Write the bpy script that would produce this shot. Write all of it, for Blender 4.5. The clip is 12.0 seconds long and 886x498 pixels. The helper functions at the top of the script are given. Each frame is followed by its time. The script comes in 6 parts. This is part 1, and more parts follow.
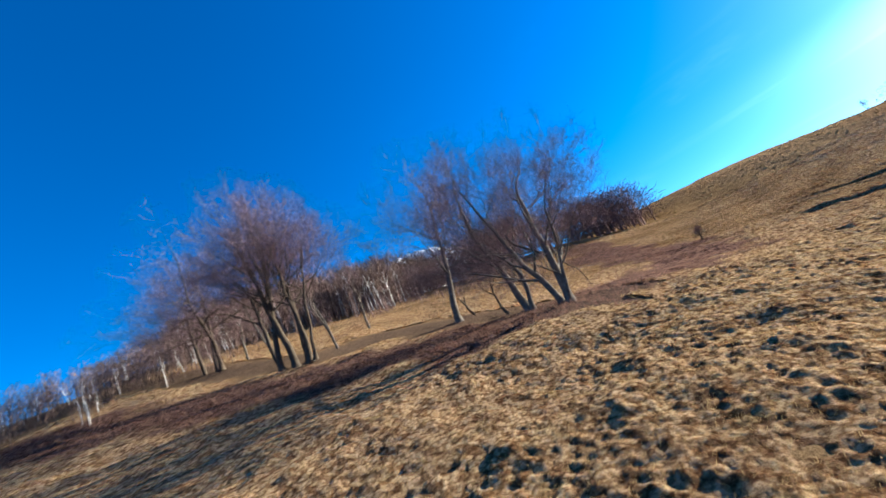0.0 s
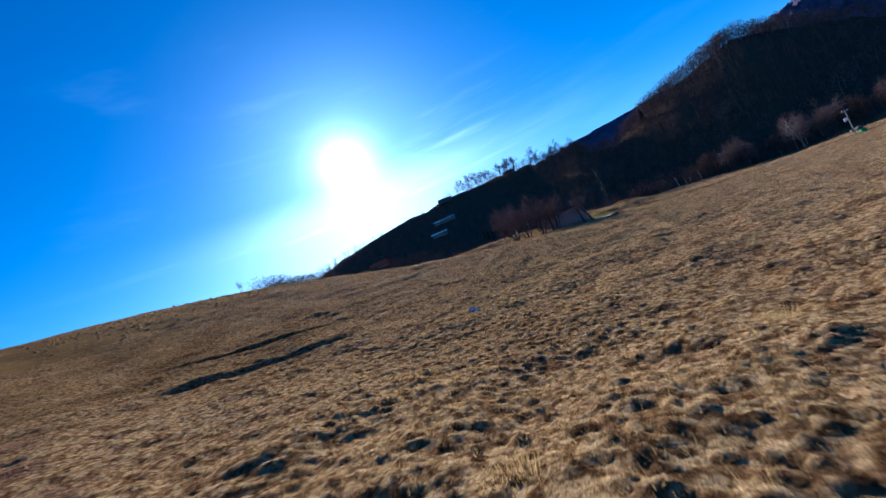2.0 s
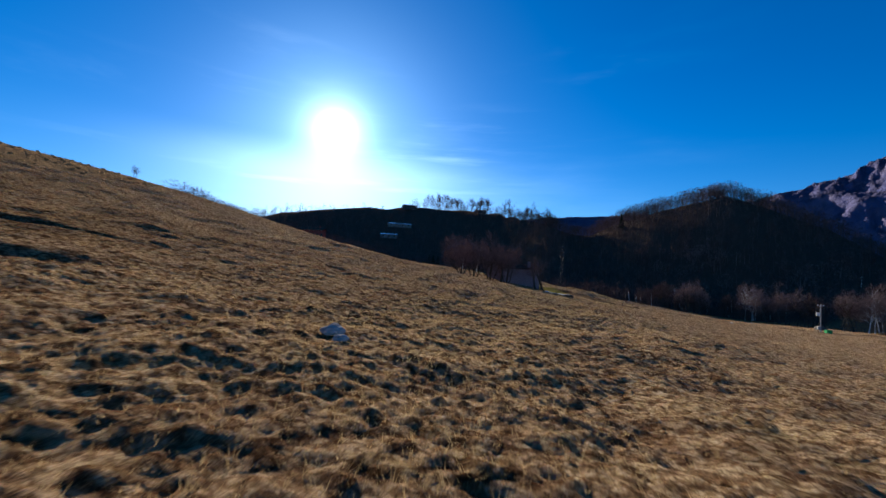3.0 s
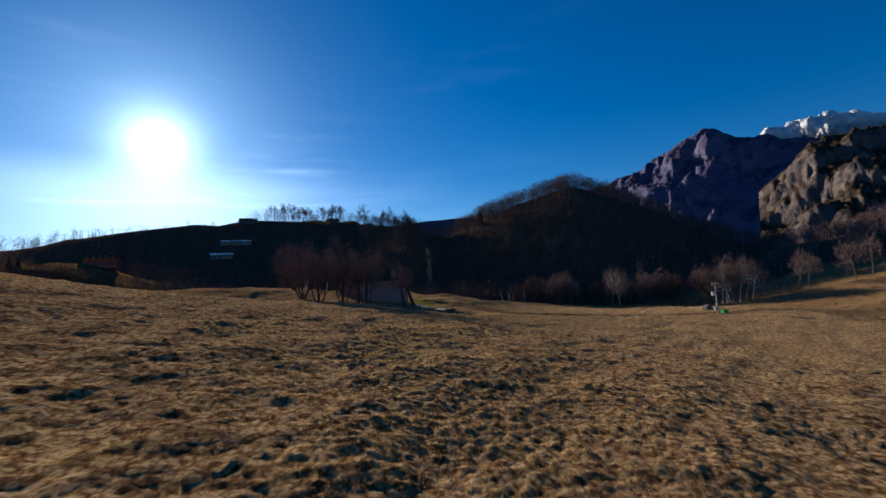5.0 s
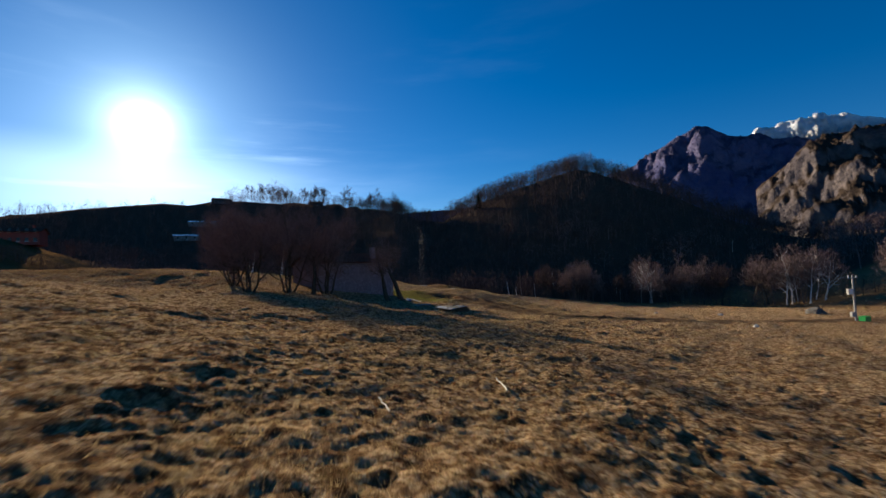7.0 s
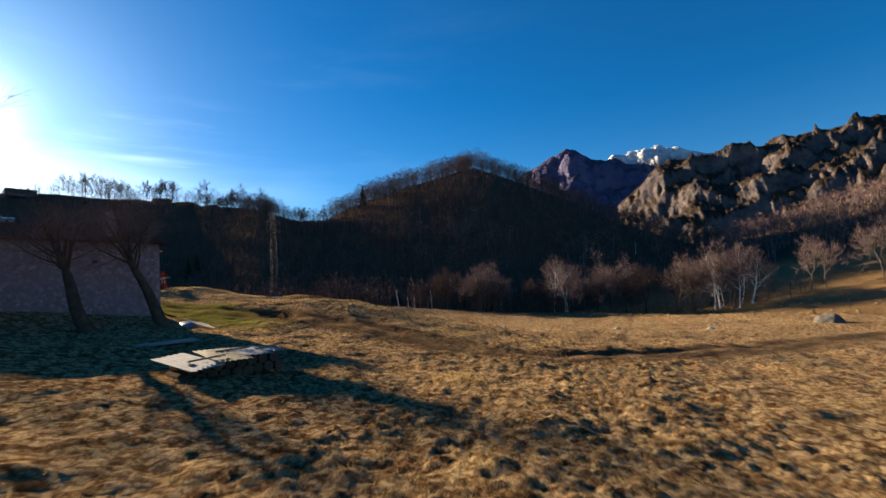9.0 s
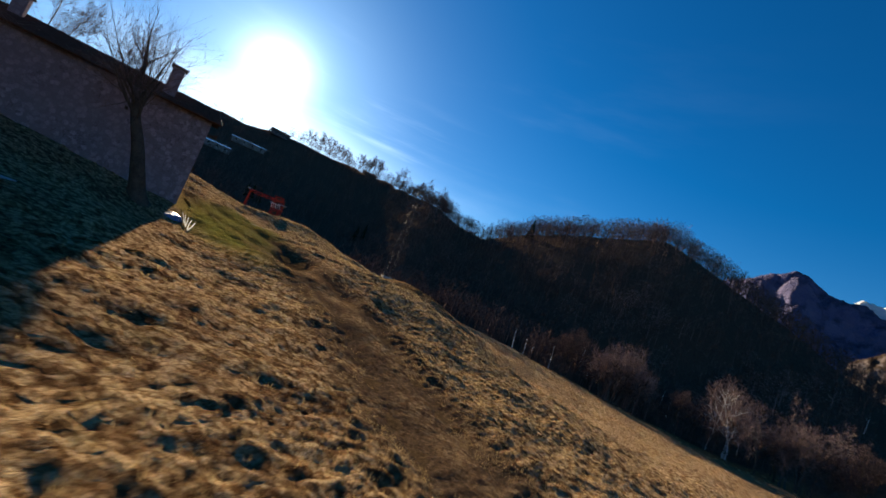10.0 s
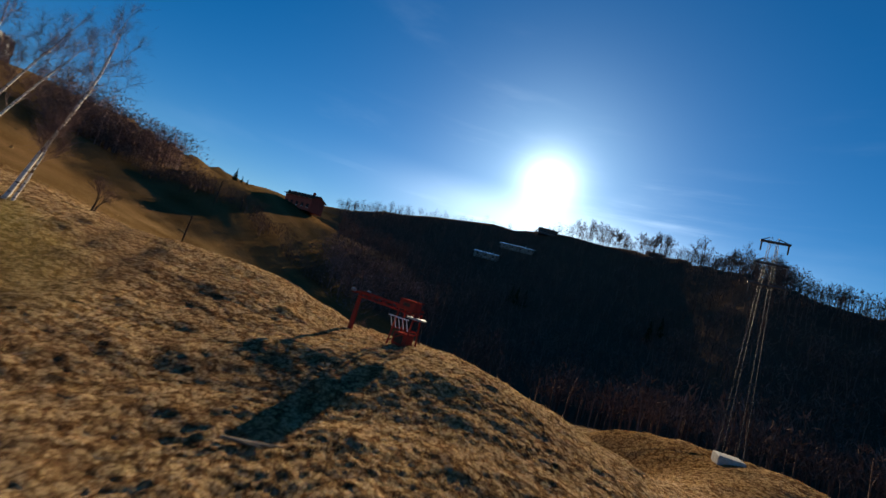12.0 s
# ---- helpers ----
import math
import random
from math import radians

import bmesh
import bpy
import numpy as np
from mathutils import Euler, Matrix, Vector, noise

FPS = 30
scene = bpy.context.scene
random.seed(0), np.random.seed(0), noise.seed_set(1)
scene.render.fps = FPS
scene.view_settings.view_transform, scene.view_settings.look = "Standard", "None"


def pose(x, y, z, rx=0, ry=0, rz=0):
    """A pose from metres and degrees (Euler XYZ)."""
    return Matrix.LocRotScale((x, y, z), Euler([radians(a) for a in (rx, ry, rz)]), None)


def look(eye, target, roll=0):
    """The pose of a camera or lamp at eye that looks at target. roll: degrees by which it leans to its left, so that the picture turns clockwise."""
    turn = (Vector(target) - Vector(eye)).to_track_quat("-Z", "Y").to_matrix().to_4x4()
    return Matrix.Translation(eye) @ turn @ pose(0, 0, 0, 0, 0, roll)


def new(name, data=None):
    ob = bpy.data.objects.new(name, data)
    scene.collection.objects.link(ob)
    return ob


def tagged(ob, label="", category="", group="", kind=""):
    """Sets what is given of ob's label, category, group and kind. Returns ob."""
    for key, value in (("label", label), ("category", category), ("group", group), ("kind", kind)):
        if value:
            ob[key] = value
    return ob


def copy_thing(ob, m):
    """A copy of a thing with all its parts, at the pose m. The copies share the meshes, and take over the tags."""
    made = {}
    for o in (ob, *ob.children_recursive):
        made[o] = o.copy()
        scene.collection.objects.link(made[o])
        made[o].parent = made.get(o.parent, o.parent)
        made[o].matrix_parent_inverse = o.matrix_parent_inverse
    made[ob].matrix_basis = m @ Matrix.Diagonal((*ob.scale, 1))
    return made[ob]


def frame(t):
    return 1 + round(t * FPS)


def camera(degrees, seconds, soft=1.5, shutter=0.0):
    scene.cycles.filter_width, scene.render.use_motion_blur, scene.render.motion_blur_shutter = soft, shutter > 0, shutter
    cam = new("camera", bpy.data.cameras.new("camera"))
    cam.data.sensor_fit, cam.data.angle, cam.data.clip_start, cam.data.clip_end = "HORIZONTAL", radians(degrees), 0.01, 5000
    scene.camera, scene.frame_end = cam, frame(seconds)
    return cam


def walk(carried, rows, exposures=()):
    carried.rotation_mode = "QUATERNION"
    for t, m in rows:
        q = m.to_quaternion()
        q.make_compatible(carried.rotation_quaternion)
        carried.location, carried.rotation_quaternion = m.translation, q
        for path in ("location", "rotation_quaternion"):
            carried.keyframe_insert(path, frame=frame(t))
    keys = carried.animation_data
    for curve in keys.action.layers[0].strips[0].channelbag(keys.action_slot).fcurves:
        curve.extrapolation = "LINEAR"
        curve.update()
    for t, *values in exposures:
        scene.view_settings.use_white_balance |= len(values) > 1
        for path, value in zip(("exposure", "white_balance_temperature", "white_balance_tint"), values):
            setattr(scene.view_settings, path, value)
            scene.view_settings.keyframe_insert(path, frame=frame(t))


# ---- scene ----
cam = camera(90.628, 12.0, 1.5, 0.1)
PATH = [
    (0, pose(28.053, -68.384, 0.209, 106.876, 23.435, 105.657)),
    (0.5, pose(23.090, -67.999, 0.546, 108.408, 32.389, 85.311)),
    (1, pose(18.616, -66.816, 0.815, 100.876, 33.156, 58.439)),
    (1.5, pose(14.228, -63.225, 0.762, 96.116, 29.725, 39.827)),
    (2, pose(10.862, -58.654, 0.580, 92.919, 23.950, 28.164)),
    (2.5, pose(8.094, -52.965, -0.112, 91.179, 11.289, 20.485)),
    (3, pose(6.327, -47.565, -0.474, 93.590, -2.711, 19.411)),
    (3.5, pose(3.229, -43.004, 0.525, 94.051, 2.180, 11.429)),
    (3.7, pose(2.559, -40.732, 0.511, 93.970, 6.742, 4.928)),
    (5.3, pose(2.300, -20.500, 0.800, 94.526, 2.829, 0.099)),
    (5.5, pose(2.748, -18.557, 0.732, 94.490, -3.026, 2.434)),
    (6, pose(4.452, -14.901, -0.009, 93.731, -16.260, 8.318)),
    (6.5, pose(3.186, -8.303, -0.281, 91.840, -13.506, 8.014)),
    (7, pose(-0.000, -0.000, -0.000, 93.425, 2.938, 0.087)),
    (7.1, pose(-0.289, 1.597, 0.022, 93.567, 7.017, -1.422)),
    (7.2, pose(-0.614, 3.194, 0.113, 93.434, 10.949, -3.111)),
    (8.8, pose(2.463, 23.297, -1.059, 93.585, 8.097, -16.320)),
    (9, pose(3.269, 25.660, -1.247, 94.131, 3.699, -14.505)),
    (9.2, pose(4.141, 27.660, -1.369, 94.926, -1.249, -12.810)),
    (9.5, pose(5.928, 30.164, -1.399, 95.389, -8.141, -7.326)),
    (9.7, pose(7.209, 32.113, -1.595, 95.843, -12.936, -2.868)),
    (10, pose(8.807, 35.599, -1.819, 96.207, -20.911, 4.839)),
    (10.2, pose(9.976, 38.540, -1.722, 95.678, -25.847, 11.890)),
    (10.5, pose(11.191, 43.180, -1.171, 93.955, -33.790, 23.306)),
    (10.6, pose(11.396, 44.774, -1.097, 93.173, -35.307, 27.355)),
    (10.8, pose(11.384, 47.976, -0.629, 91.473, -38.761, 35.284)),
    (11, pose(10.707, 51.269, -0.075, 89.503, -40.944, 43.570)),
    (11.3, pose(8.803, 55.332, 0.800, 86.019, -40.077, 54.453)),
    (11.5, pose(6.768, 58.564, 1.364, 88.276, -29.911, 55.163)),
    (11.7, pose(4.091, 61.107, 1.761, 92.239, -21.267, 49.885)),
    (11.8, pose(2.702, 62.350, 1.910, 93.757, -18.709, 47.145)),
    (12, pose(0.193, 64.664, 2.218, 96.093, -16.016, 43.706)),
]
walk(cam, PATH, [(0.0, 2.2, 5500, 6), (0.5, 2.08, 5250, 8), (1.0, 1.85, 4950, 8), (1.5, 1.57, 5050, 9), (2.5, 1.35, 5350, 10), (3.5, 0.95, 5800, 10), (5.5, 0.85, 6100, 10),
                 (7.0, 0.95, 6300, 10), (9.0, 1.62, 7300, 10), (9.5, 1.52, 7100, 10), (10.5, 1.22, 6900, 10), (11.0, 1.34, 7200, 10), (12.0, 1.0, 7200, 10)])
# ---------------------------------------------------------------- light
SUN = Vector((-0.5397, 0.7916, 0.3010)).normalized()
world = bpy.data.worlds.new("sky")
scene.world = world
world.use_nodes = True
wn, wl = world.node_tree.nodes, world.node_tree.links
wn.clear()
sky = wn.new("ShaderNodeTexSky")
sky.sky_type = "NISHITA"
sky.sun_disc = False
sky.sun_elevation = math.asin(SUN.z)
sky.sun_rotation = math.atan2(SUN.x, SUN.y)
sky.altitude, sky.air_density, sky.dust_density, sky.ozone_density = 1200, 1.0, 0.3, 4.0
# the sun itself and the bright air round it
way = wn.new("ShaderNodeTexCoord")
dot = wn.new("ShaderNodeVectorMath")
dot.operation = "DOT_PRODUCT"
dot.inputs[1].default_value = SUN
wl.new(way.outputs["Generated"], dot.inputs[0])


def glow(power, strength):
    p = wn.new("ShaderNodeMath")
    p.operation, p.use_clamp = "POWER", False
    p.inputs[1].default_value = power
    lo = wn.new("ShaderNodeMath")
    lo.operation = "MAXIMUM"
    lo.inputs[1].default_value = 0.0
    wl.new(dot.outputs["Value"], lo.inputs[0])
    wl.new(lo.outputs[0], p.inputs[0])
    s = wn.new("ShaderNodeMath")
    s.operation = "MULTIPLY"
    s.inputs[1].default_value = strength
    wl.new(p.outputs[0], s.inputs[0])
    return s.outputs[0]


def plus(a, b):
    s = wn.new("ShaderNodeMath")
    s.operation = "ADD"
    wl.new(a, s.inputs[0])
    wl.new(b, s.inputs[1])
    return s.outputs[0]


def math_node(kind, a, b):
    m = wn.new("ShaderNodeMath")
    m.operation = kind
    for sock, v in zip(m.inputs, (a, b)):
        if isinstance(v, (int, float)):
            sock.default_value = v
        else:
            wl.new(v, sock)
    return m.outputs[0]


def between(v, lo, hi):
    """0 below lo, 1 above hi, smooth between; lo may be the larger."""
    r = wn.new("ShaderNodeMapRange")
    r.interpolation_type = "SMOOTHSTEP"
    r.inputs["From Min"].default_value, r.inputs["From Max"].default_value = min(lo, hi), max(lo, hi)
    r.inputs["To Min"].default_value, r.inputs["To Max"].default_value = (0.0, 1.0) if lo < hi else (1.0, 0.0)
    wl.new(v, r.inputs["Value"])
    return r.outputs[0]


def wisps(scale, low, high, seed):
    """Long thin streaks of high cloud."""
    mp = wn.new("ShaderNodeMapping")
    mp.inputs["Scale"].default_value, mp.inputs["Location"].default_value = scale, (seed, 0, seed * 0.37)
    wl.new(way.outputs["Generated"], mp.inputs["Vector"])
    t = wn.new("ShaderNodeTexNoise")
    t.inputs["Scale"].default_value, t.inputs["Detail"].default_value, t.inputs["Roughness"].default_value = 1.0, 5.0, 0.55
    wl.new(mp.outputs[0], t.inputs["Vector"])
    return between(t.outputs["Fac"], low, high)


height = wn.new("ShaderNodeSeparateXYZ")
wl.new(way.outputs["Generated"], height.inputs[0])
core = plus(glow(4200.0, 6.2), glow(500.0, 0.65))
air = plus(glow(60.0, 0.17), glow(9.0, 0.023))
low_band = math_node("MULTIPLY", between(height.outputs["Z"], 0.285, 0.20), glow(30.0, 0.39))
streaks = math_node("MULTIPLY", math_node("MULTIPLY", wisps((2.6, 2.6, 30.0), 0.55, 0.80, 5.0), between(height.outputs["Z"], 0.40, 0.28)), glow(22.0, 0.26))
veil = math_node("MULTIPLY", math_node("MULTIPLY", wisps((1.6, 2.6, 9.0), 0.52, 0.85, 11.0), between(height.outputs["Z"], 0.75, 0.4)), glow(5.0, 0.08))
cloud = plus(plus(low_band, streaks), veil)
bg_sky, bg_core, bg_air, bg_cloud = (wn.new("ShaderNodeBackground") for _ in range(4))
out = wn.new("ShaderNodeOutputWorld")
tint = wn.new("ShaderNodeHueSaturation")
tint.inputs["Saturation"].default_value = 1.33
tint.inputs["Hue"].default_value = 0.504
wl.new(sky.outputs[0], tint.inputs["Color"])
wl.new(tint.outputs[0], bg_sky.inputs["Color"])
bg_sky.inputs["Strength"].default_value = 0.051
whole = bg_sky.outputs[0]
for bg, strength, colour in ((bg_core, core, (0.80, 0.95, 1.0, 1)), (bg_air, air, (0.36, 0.76, 1.0, 1)), (bg_cloud, cloud, (0.78, 0.92, 1.0, 1))):
    bg.inputs["Color"].default_value = colour
    wl.new(strength, bg.inputs["Strength"])
    both = wn.new("ShaderNodeAddShader")
    wl.new(whole, both.inputs[0])
    wl.new(bg.outputs[0], both.inputs[1])
    whole = both.outputs[0]
wl.new(whole, out.inputs["Surface"])

sun_lamp = bpy.data.lights.new("sun", "SUN")
sun_lamp.energy, sun_lamp.angle, sun_lamp.color = 5.0, radians(0.55), (1.0, 0.86, 0.64)
new("sun", sun_lamp).matrix_world = look(SUN * 100, (0, 0, 0))

# ---------------------------------------------------------------- lay of the land
NET_X, NET_Y, NET = -146.0, -140.0, 28.0
HEIGHTS = np.array([
    [34.8, 32.8, 30.8, 28.4, 25, 19.4, 11.6, 3.4, -4.6],
    [31.3, 28.8, 26.1, 23, 19.3, 13.8, 5.5, -1.8, -8.4],
    [28.3, 25.5, 21.9, 17.3, 12.4, 6.9, -1.2, -6.3, -11.3],
    [26.2, 23.5, 19.3, 12.6, 4.8, -0.1, -3.7, -8.1, -12.4],
    [25.9, 23.6, 19.2, 12, 4.3, -1.4, -4.8, -8.6, -12],
    [28.4, 24.6, 19, 14, 6.2, -1.1, -5.5, -8.6, -10.6],
    [30.6, 21.8, 14.4, 9.4, 3.7, -2.2, -5.9, -8.2, -8.2],
    [31.8, 17.2, 7.8, 4.1, 2.5, -1.4, -5.6, -7.3, -5.7],
    [33.3, 15.2, 2.4, -2.7, -4.3, -4.9, -8.3, -10, -6.6],
    [32.5, 14.4, -0.7, -9.6, -12.8, -2.9, -6, -10.1, -8.6],
    [28.7, 11.1, -3.6, -12.7, -13.2, -2.1, -5.8, -12, -13.2],
])
# hollows and knolls: x, y, radius, height
KNOLLS = (
    (-44, -64, 11, 2.5),
    (4, 77, 7, 1.5),
    (9, 70, 6, 0.5),
    (2, 91, 6, 1.6),
    (-12, 99.5, 3.6, 1.6),
    (-12, 91, 3.8, -3.2),
    (-18, 95, 5, -2.0),
    (-25, 76.5, 5, 2.0),
    (-44, 60, 12, 1.8),
    (-16.5, 77.5, 3, -0.5),
    (-5.5, 54.5, 3, -0.35),
    (-5, 74, 6, 1.01),
    (-13, 81, 6, 3.22),
    (12, 76, 8, -1.35),
    (-4, 97, 6, 2.3),
    (-10, 60, 8, -0.12),
    (4, 62, 6, 1.44),
    (7, -67, 6, 0.56),
    (12, -60, 8, 0.23),
    (-3, -50, 10, -0.40),
    (-25, 65, 10, 1.78),
    (0, 40, 8, -0.59),
    (24, 55, 12, -0.29),
    (-35, 40, 14, -1.55),
    (-117, 122, 14, 1.9),
    (-2.5, 49.8, 2.8, -0.5),
    (-45, 32, 12, -2.0),
    (-27, 41, 6, -0.8),
    (-116, 78, 16, -4.0),
    (-100, 100, 12, 4.5),
    (-30, 15, 8, -0.7),
    (-62, 42, 12, -1.8),
)
# the ring of hills: degrees left of north, distance from the hill centre, crest height, valley floor
HUB = (2.0, 40.0)
RING = np.array([
    (-180, 230, 8, -12), (-140, 230, -8, -22), (-110, 210, 14, -20), (-90, 200, 24, -16), (-75, 205, 25, -12),
    (-62, 200, 15, -11), (-55, 185, 8, -12), (-49, 176, 5.7, -14), (-44.7, 157, 9.1, -15), (-40, 160, 16.1, -16), (-34.7, 171, 27.6, -17), (-28, 176, 38.0, -18), (-21.7, 173, 44.9, -18),
    (-12, 176, 41.5, -18), (-5.6, 181, 35.7, -18), (0.4, 184, 26.5, -18), (4, 184, 27.7, -18), (8, 200, 34, -17), (12, 240, 45, -16), (16, 270, 54, -14), (21, 290, 60, -12),
    (30, 300, 59, -8), (38, 300, 55, -4), (44, 300, 51, -2), (48, 298, 46, 0), (52, 295, 40, 3), (60, 290, 34, 6), (68, 250, 32, 9), (75, 180, 30, 14), (100, 190, 34, 22), (180, 230, 8, -12)])


def spline_weight(u):
    u = np.abs(u)
    return np.where(u < 1, 2 / 3 - u * u + u ** 3 / 2, np.where(u < 2, (2 - u) ** 3 / 6, 0))


def waves(x, y, size, seed):
    """Smooth rolling noise from a handful of sine waves, about -1 to 1."""
    rng = np.random.RandomState(seed)
    z = 0
    for k in range(7):
        a, p, s = rng.uniform(0, 6.283), rng.uniform(0, 6.283), rng.uniform(0.6, 1.6)
        z = z + np.sin((x * np.cos(a) + y * np.sin(a)) * s * 6.283 / size + p)
    return z / 3.2


def smooth(a, b, v):
    t = np.clip((v - a) / (b - a), 0, 1)
    return t * t * (3 - 2 * t)


def hills(x, y):
    dx, dy = x - HUB[0], y - HUB[1]
    az, r = np.degrees(np.arctan2(-dx, dy)), np.hypot(dx, dy)
    rr, hh, ff = (np.interp(az, RING[:, 0], RING[:, k]) for k in (1, 2, 3))
    up = np.clip((r - 62) / (rr - 62), 0, 1)
    hollow = smooth(8, 20, az)
    rise = smooth(0, 1, up) * (1 - hollow) + up ** 1.9 * hollow
    behind = np.maximum(r - rr, 0)
    z = ff + (hh - ff) * rise - np.minimum(behind * 0.22, 55)
    return z + waves(x, y, 70, 3) * 1.2 * smooth(60, 120, r)


def ground_z(x, y):
    x, y = np.asarray(x, float), np.asarray(y, float)
    cx, cy = np.clip(x, -116, 49), np.clip(y, -110, 110)
    bx = spline_weight((cx[..., None] - NET_X) / NET - np.arange(9))
    by = spline_weight((cy[..., None] - NET_Y) / NET - np.arange(11))
    z = np.einsum("...j,ji,...i->...", by, HEIGHTS, bx)
    for kx, ky, kr, kh in KNOLLS:
        z = z + kh * np.exp(-((x - kx) ** 2 + (y - ky) ** 2) / (2 * kr * kr))
    out_by = np.hypot(x - cx, y - cy)
    w = smooth(0, 45, out_by)
    z = z * (1 - w) + hills(x, y) * w
    z = z + waves(x, y, 9, 5) * 0.10 + waves(x, y, 3.1, 6) * 0.05
    # hummocks, the ruts of the cart track, the old dyke above the first slope
    trk = off_track(x, y)
    near = smooth(75, 50, np.hypot(x - 5, (y - 5) * 0.5))
    bumps = np.maximum(0, waves(x, y, 1.7, 31)) * 0.05 + waves(x, y, 1.15, 32) * 0.02
    return z - rut_depth(trk) * 0.07 - road_bed(trk) * 0.06 + bumps * near * (1 - road_bed(trk)) - 0.6 * dyke(x, y) - 0.45 * shade_patch(x, y)


def rut_depth(trk):
    return np.exp(-((trk - 0.75) / 0.3) ** 2)


def road_bed(trk):
    return smooth(1.6, 0.8, trk)


# outline of the shadow patch: dug as a hollow and coloured dark
def shade_patch(x, y):
    return blob(x, y, 0.1, 55.0, 1.7, 0.7, 119)


def dyke(x, y):
    return blob(x, y, -9, -44.5, 3.6, 0.6, 58) + 0.7 * blob(x, y, -16, -39.5, 5, 0.7, 50)


def gz(x, y):
    return float(ground_z(np.array([x]), np.array([y]))[0])


TRACK = np.array([(60, 50), (46, 48), (34, 47.2), (23, 43.9), (15.5, 42.0), (11.7, 41.3), (9.7, 42.8), (7.8, 46.0), (5.1, 50.1), (2.6, 52.6), (-0.6, 55.4), (-5.9, 58.2),
                  (-12.3, 62.3), (-17.7, 66.2), (-22.5, 68.6), (-40, 74), (-60, 81), (-82, 88)])


def off_line(x, y, line):
    """Distance from a line of points."""
    best = np.full(np.shape(x), 1e9)
    for (ax, ay), (bx, by) in zip(line[:-1], line[1:]):
        ux, uy = bx - ax, by - ay
        t = np.clip(((x - ax) * ux + (y - ay) * uy) / (ux * ux + uy * uy), 0, 1)
        best = np.minimum(best, np.hypot(x - ax - t * ux, y - ay - t * uy))
    return best


def off_track(x, y):
    return off_line(x, y, TRACK)


def blob(x, y, cx, cy, rx, ry, turn=0.0):
    c, s = math.cos(radians(turn)), math.sin(radians(turn))
    u, v = (x - cx) * c + (y - cy) * s, -(x - cx) * s + (y - cy) * c
    return np.exp(-((u / rx) ** 2 + (v / ry) ** 2))


HEATH_BAND = np.array([(7.5, -98), (7, -91.5), (6.2, -84.5), (6.2, -78), (7.2, -71.6), (6.5, -66.5), (-3, -58.5), (-12, -56), (-26, -60)])


def heath_cover(x, y):
    d = off_line(x, y, HEATH_BAND) + waves(x, y, 6, 21) * 1.0 + waves(x, y, 2.1, 22) * 0.5
    return np.clip(smooth(4.4, 2.2, d) + 0.8 * smooth(0.5, 0.8, blob(x, y, -30, -60, 12, 5, 10) + 0.2 * waves(x, y, 5, 23)), 0, 1)


def green_cover(x, y):
    return np.clip(smooth(0.3, 0.8, blob(x, y, -4.5, 57.0, 9.5, 3.2, 130)) + 0.45 * smooth(0.4, 0.85, blob(x, y, -20.5, 63, 9, 5, 20)), 0, 1)


def bracken_cover(x, y):
    """The browner grass of the western hillside and of the first slope's crest; on the spur, painted dimness."""
    west = smooth(-26, -44, x + waves(x, y, 14, 71) * 5) * smooth(30, 60, y)
    crest = 0.85 * smooth(2, -20, x + waves(x, y, 14, 71) * 5) * smooth(-14, -40, y)
    # the spur gets the brown tone only to paint its dim, grazing light
    spur_dim = smooth(0.3, 0.7, blob(x, y, -5, 98, 16, 9, -35))
    return (west + crest + spur_dim) * (0.75 + 0.25 * waves(x, y, 9, 72))


TREE_LINE = np.array([(7.5, -66.3), (3.4, -69.2), (-1, -74), (-3, -79.5), (0.5, -85), (-2.5, -94), (-4, -104)])


def wood_cover(x, y):
    dx, dy = x - HUB[0], y - HUB[1]
    az, r = np.degrees(np.arctan2(-dx, dy)), np.hypot(dx, dy)
    edge = np.interp(az, [-180, -120, -75, -58, -48, -35, -20, -5, 8, 20, 35, 50, 60, 90, 125, 150, 165, 180],
                     [140, 140, 125, 118, 104, 80, 74, 72, 70, 78, 96, 118, 400, 400, 400, 175, 150, 140])
    # dark strip under the tree row: leaf litter plus the trees' shadow, painted in
    foot = smooth(3.4, 1.5, off_line(x, y, TREE_LINE) + waves(x, y, 3, 9) * 0.6)
    return np.maximum(smooth(-3, 6, r - edge + waves(x, y, 17, 8) * 4), 0.9 * foot)

# ---------------------------------------------------------------- materials
def material(name, rough=0.9, metal=0.0):
    m = bpy.data.materials.new(name)
    m.use_nodes = True
    b = m.node_tree.nodes["Principled BSDF"]
    b.inputs["Roughness"].default_value, b.inputs["Metallic"].default_value = rough, metal
    b.inputs["Specular IOR Level"].default_value = 0.25 if metal or rough < 0.9 else 0.0
    return m, m.node_tree.nodes, m.node_tree.links, b


def noise_node(n, l, size, detail=4.0, rough=0.6, where="Object"):
    tc = n.new("ShaderNodeTexCoord")
    t = n.new("ShaderNodeTexNoise")
    t.inputs["Scale"].default_value, t.inputs["Detail"].default_value, t.inputs["Roughness"].default_value = size, detail, rough
    l.new(tc.outputs[where], t.inputs["Vector"])
    return t


def ramp(n, l, fac, *stops):
    r = n.new("ShaderNodeValToRGB")
    while len(r.color_ramp.elements) < len(stops):
        r.color_ramp.elements.new(0.5)
    for e, (p, c) in zip(r.color_ramp.elements, stops):
        e.position, e.color = p, (*c, 1)
    l.new(fac, r.inputs[0])
    return r.outputs[0]


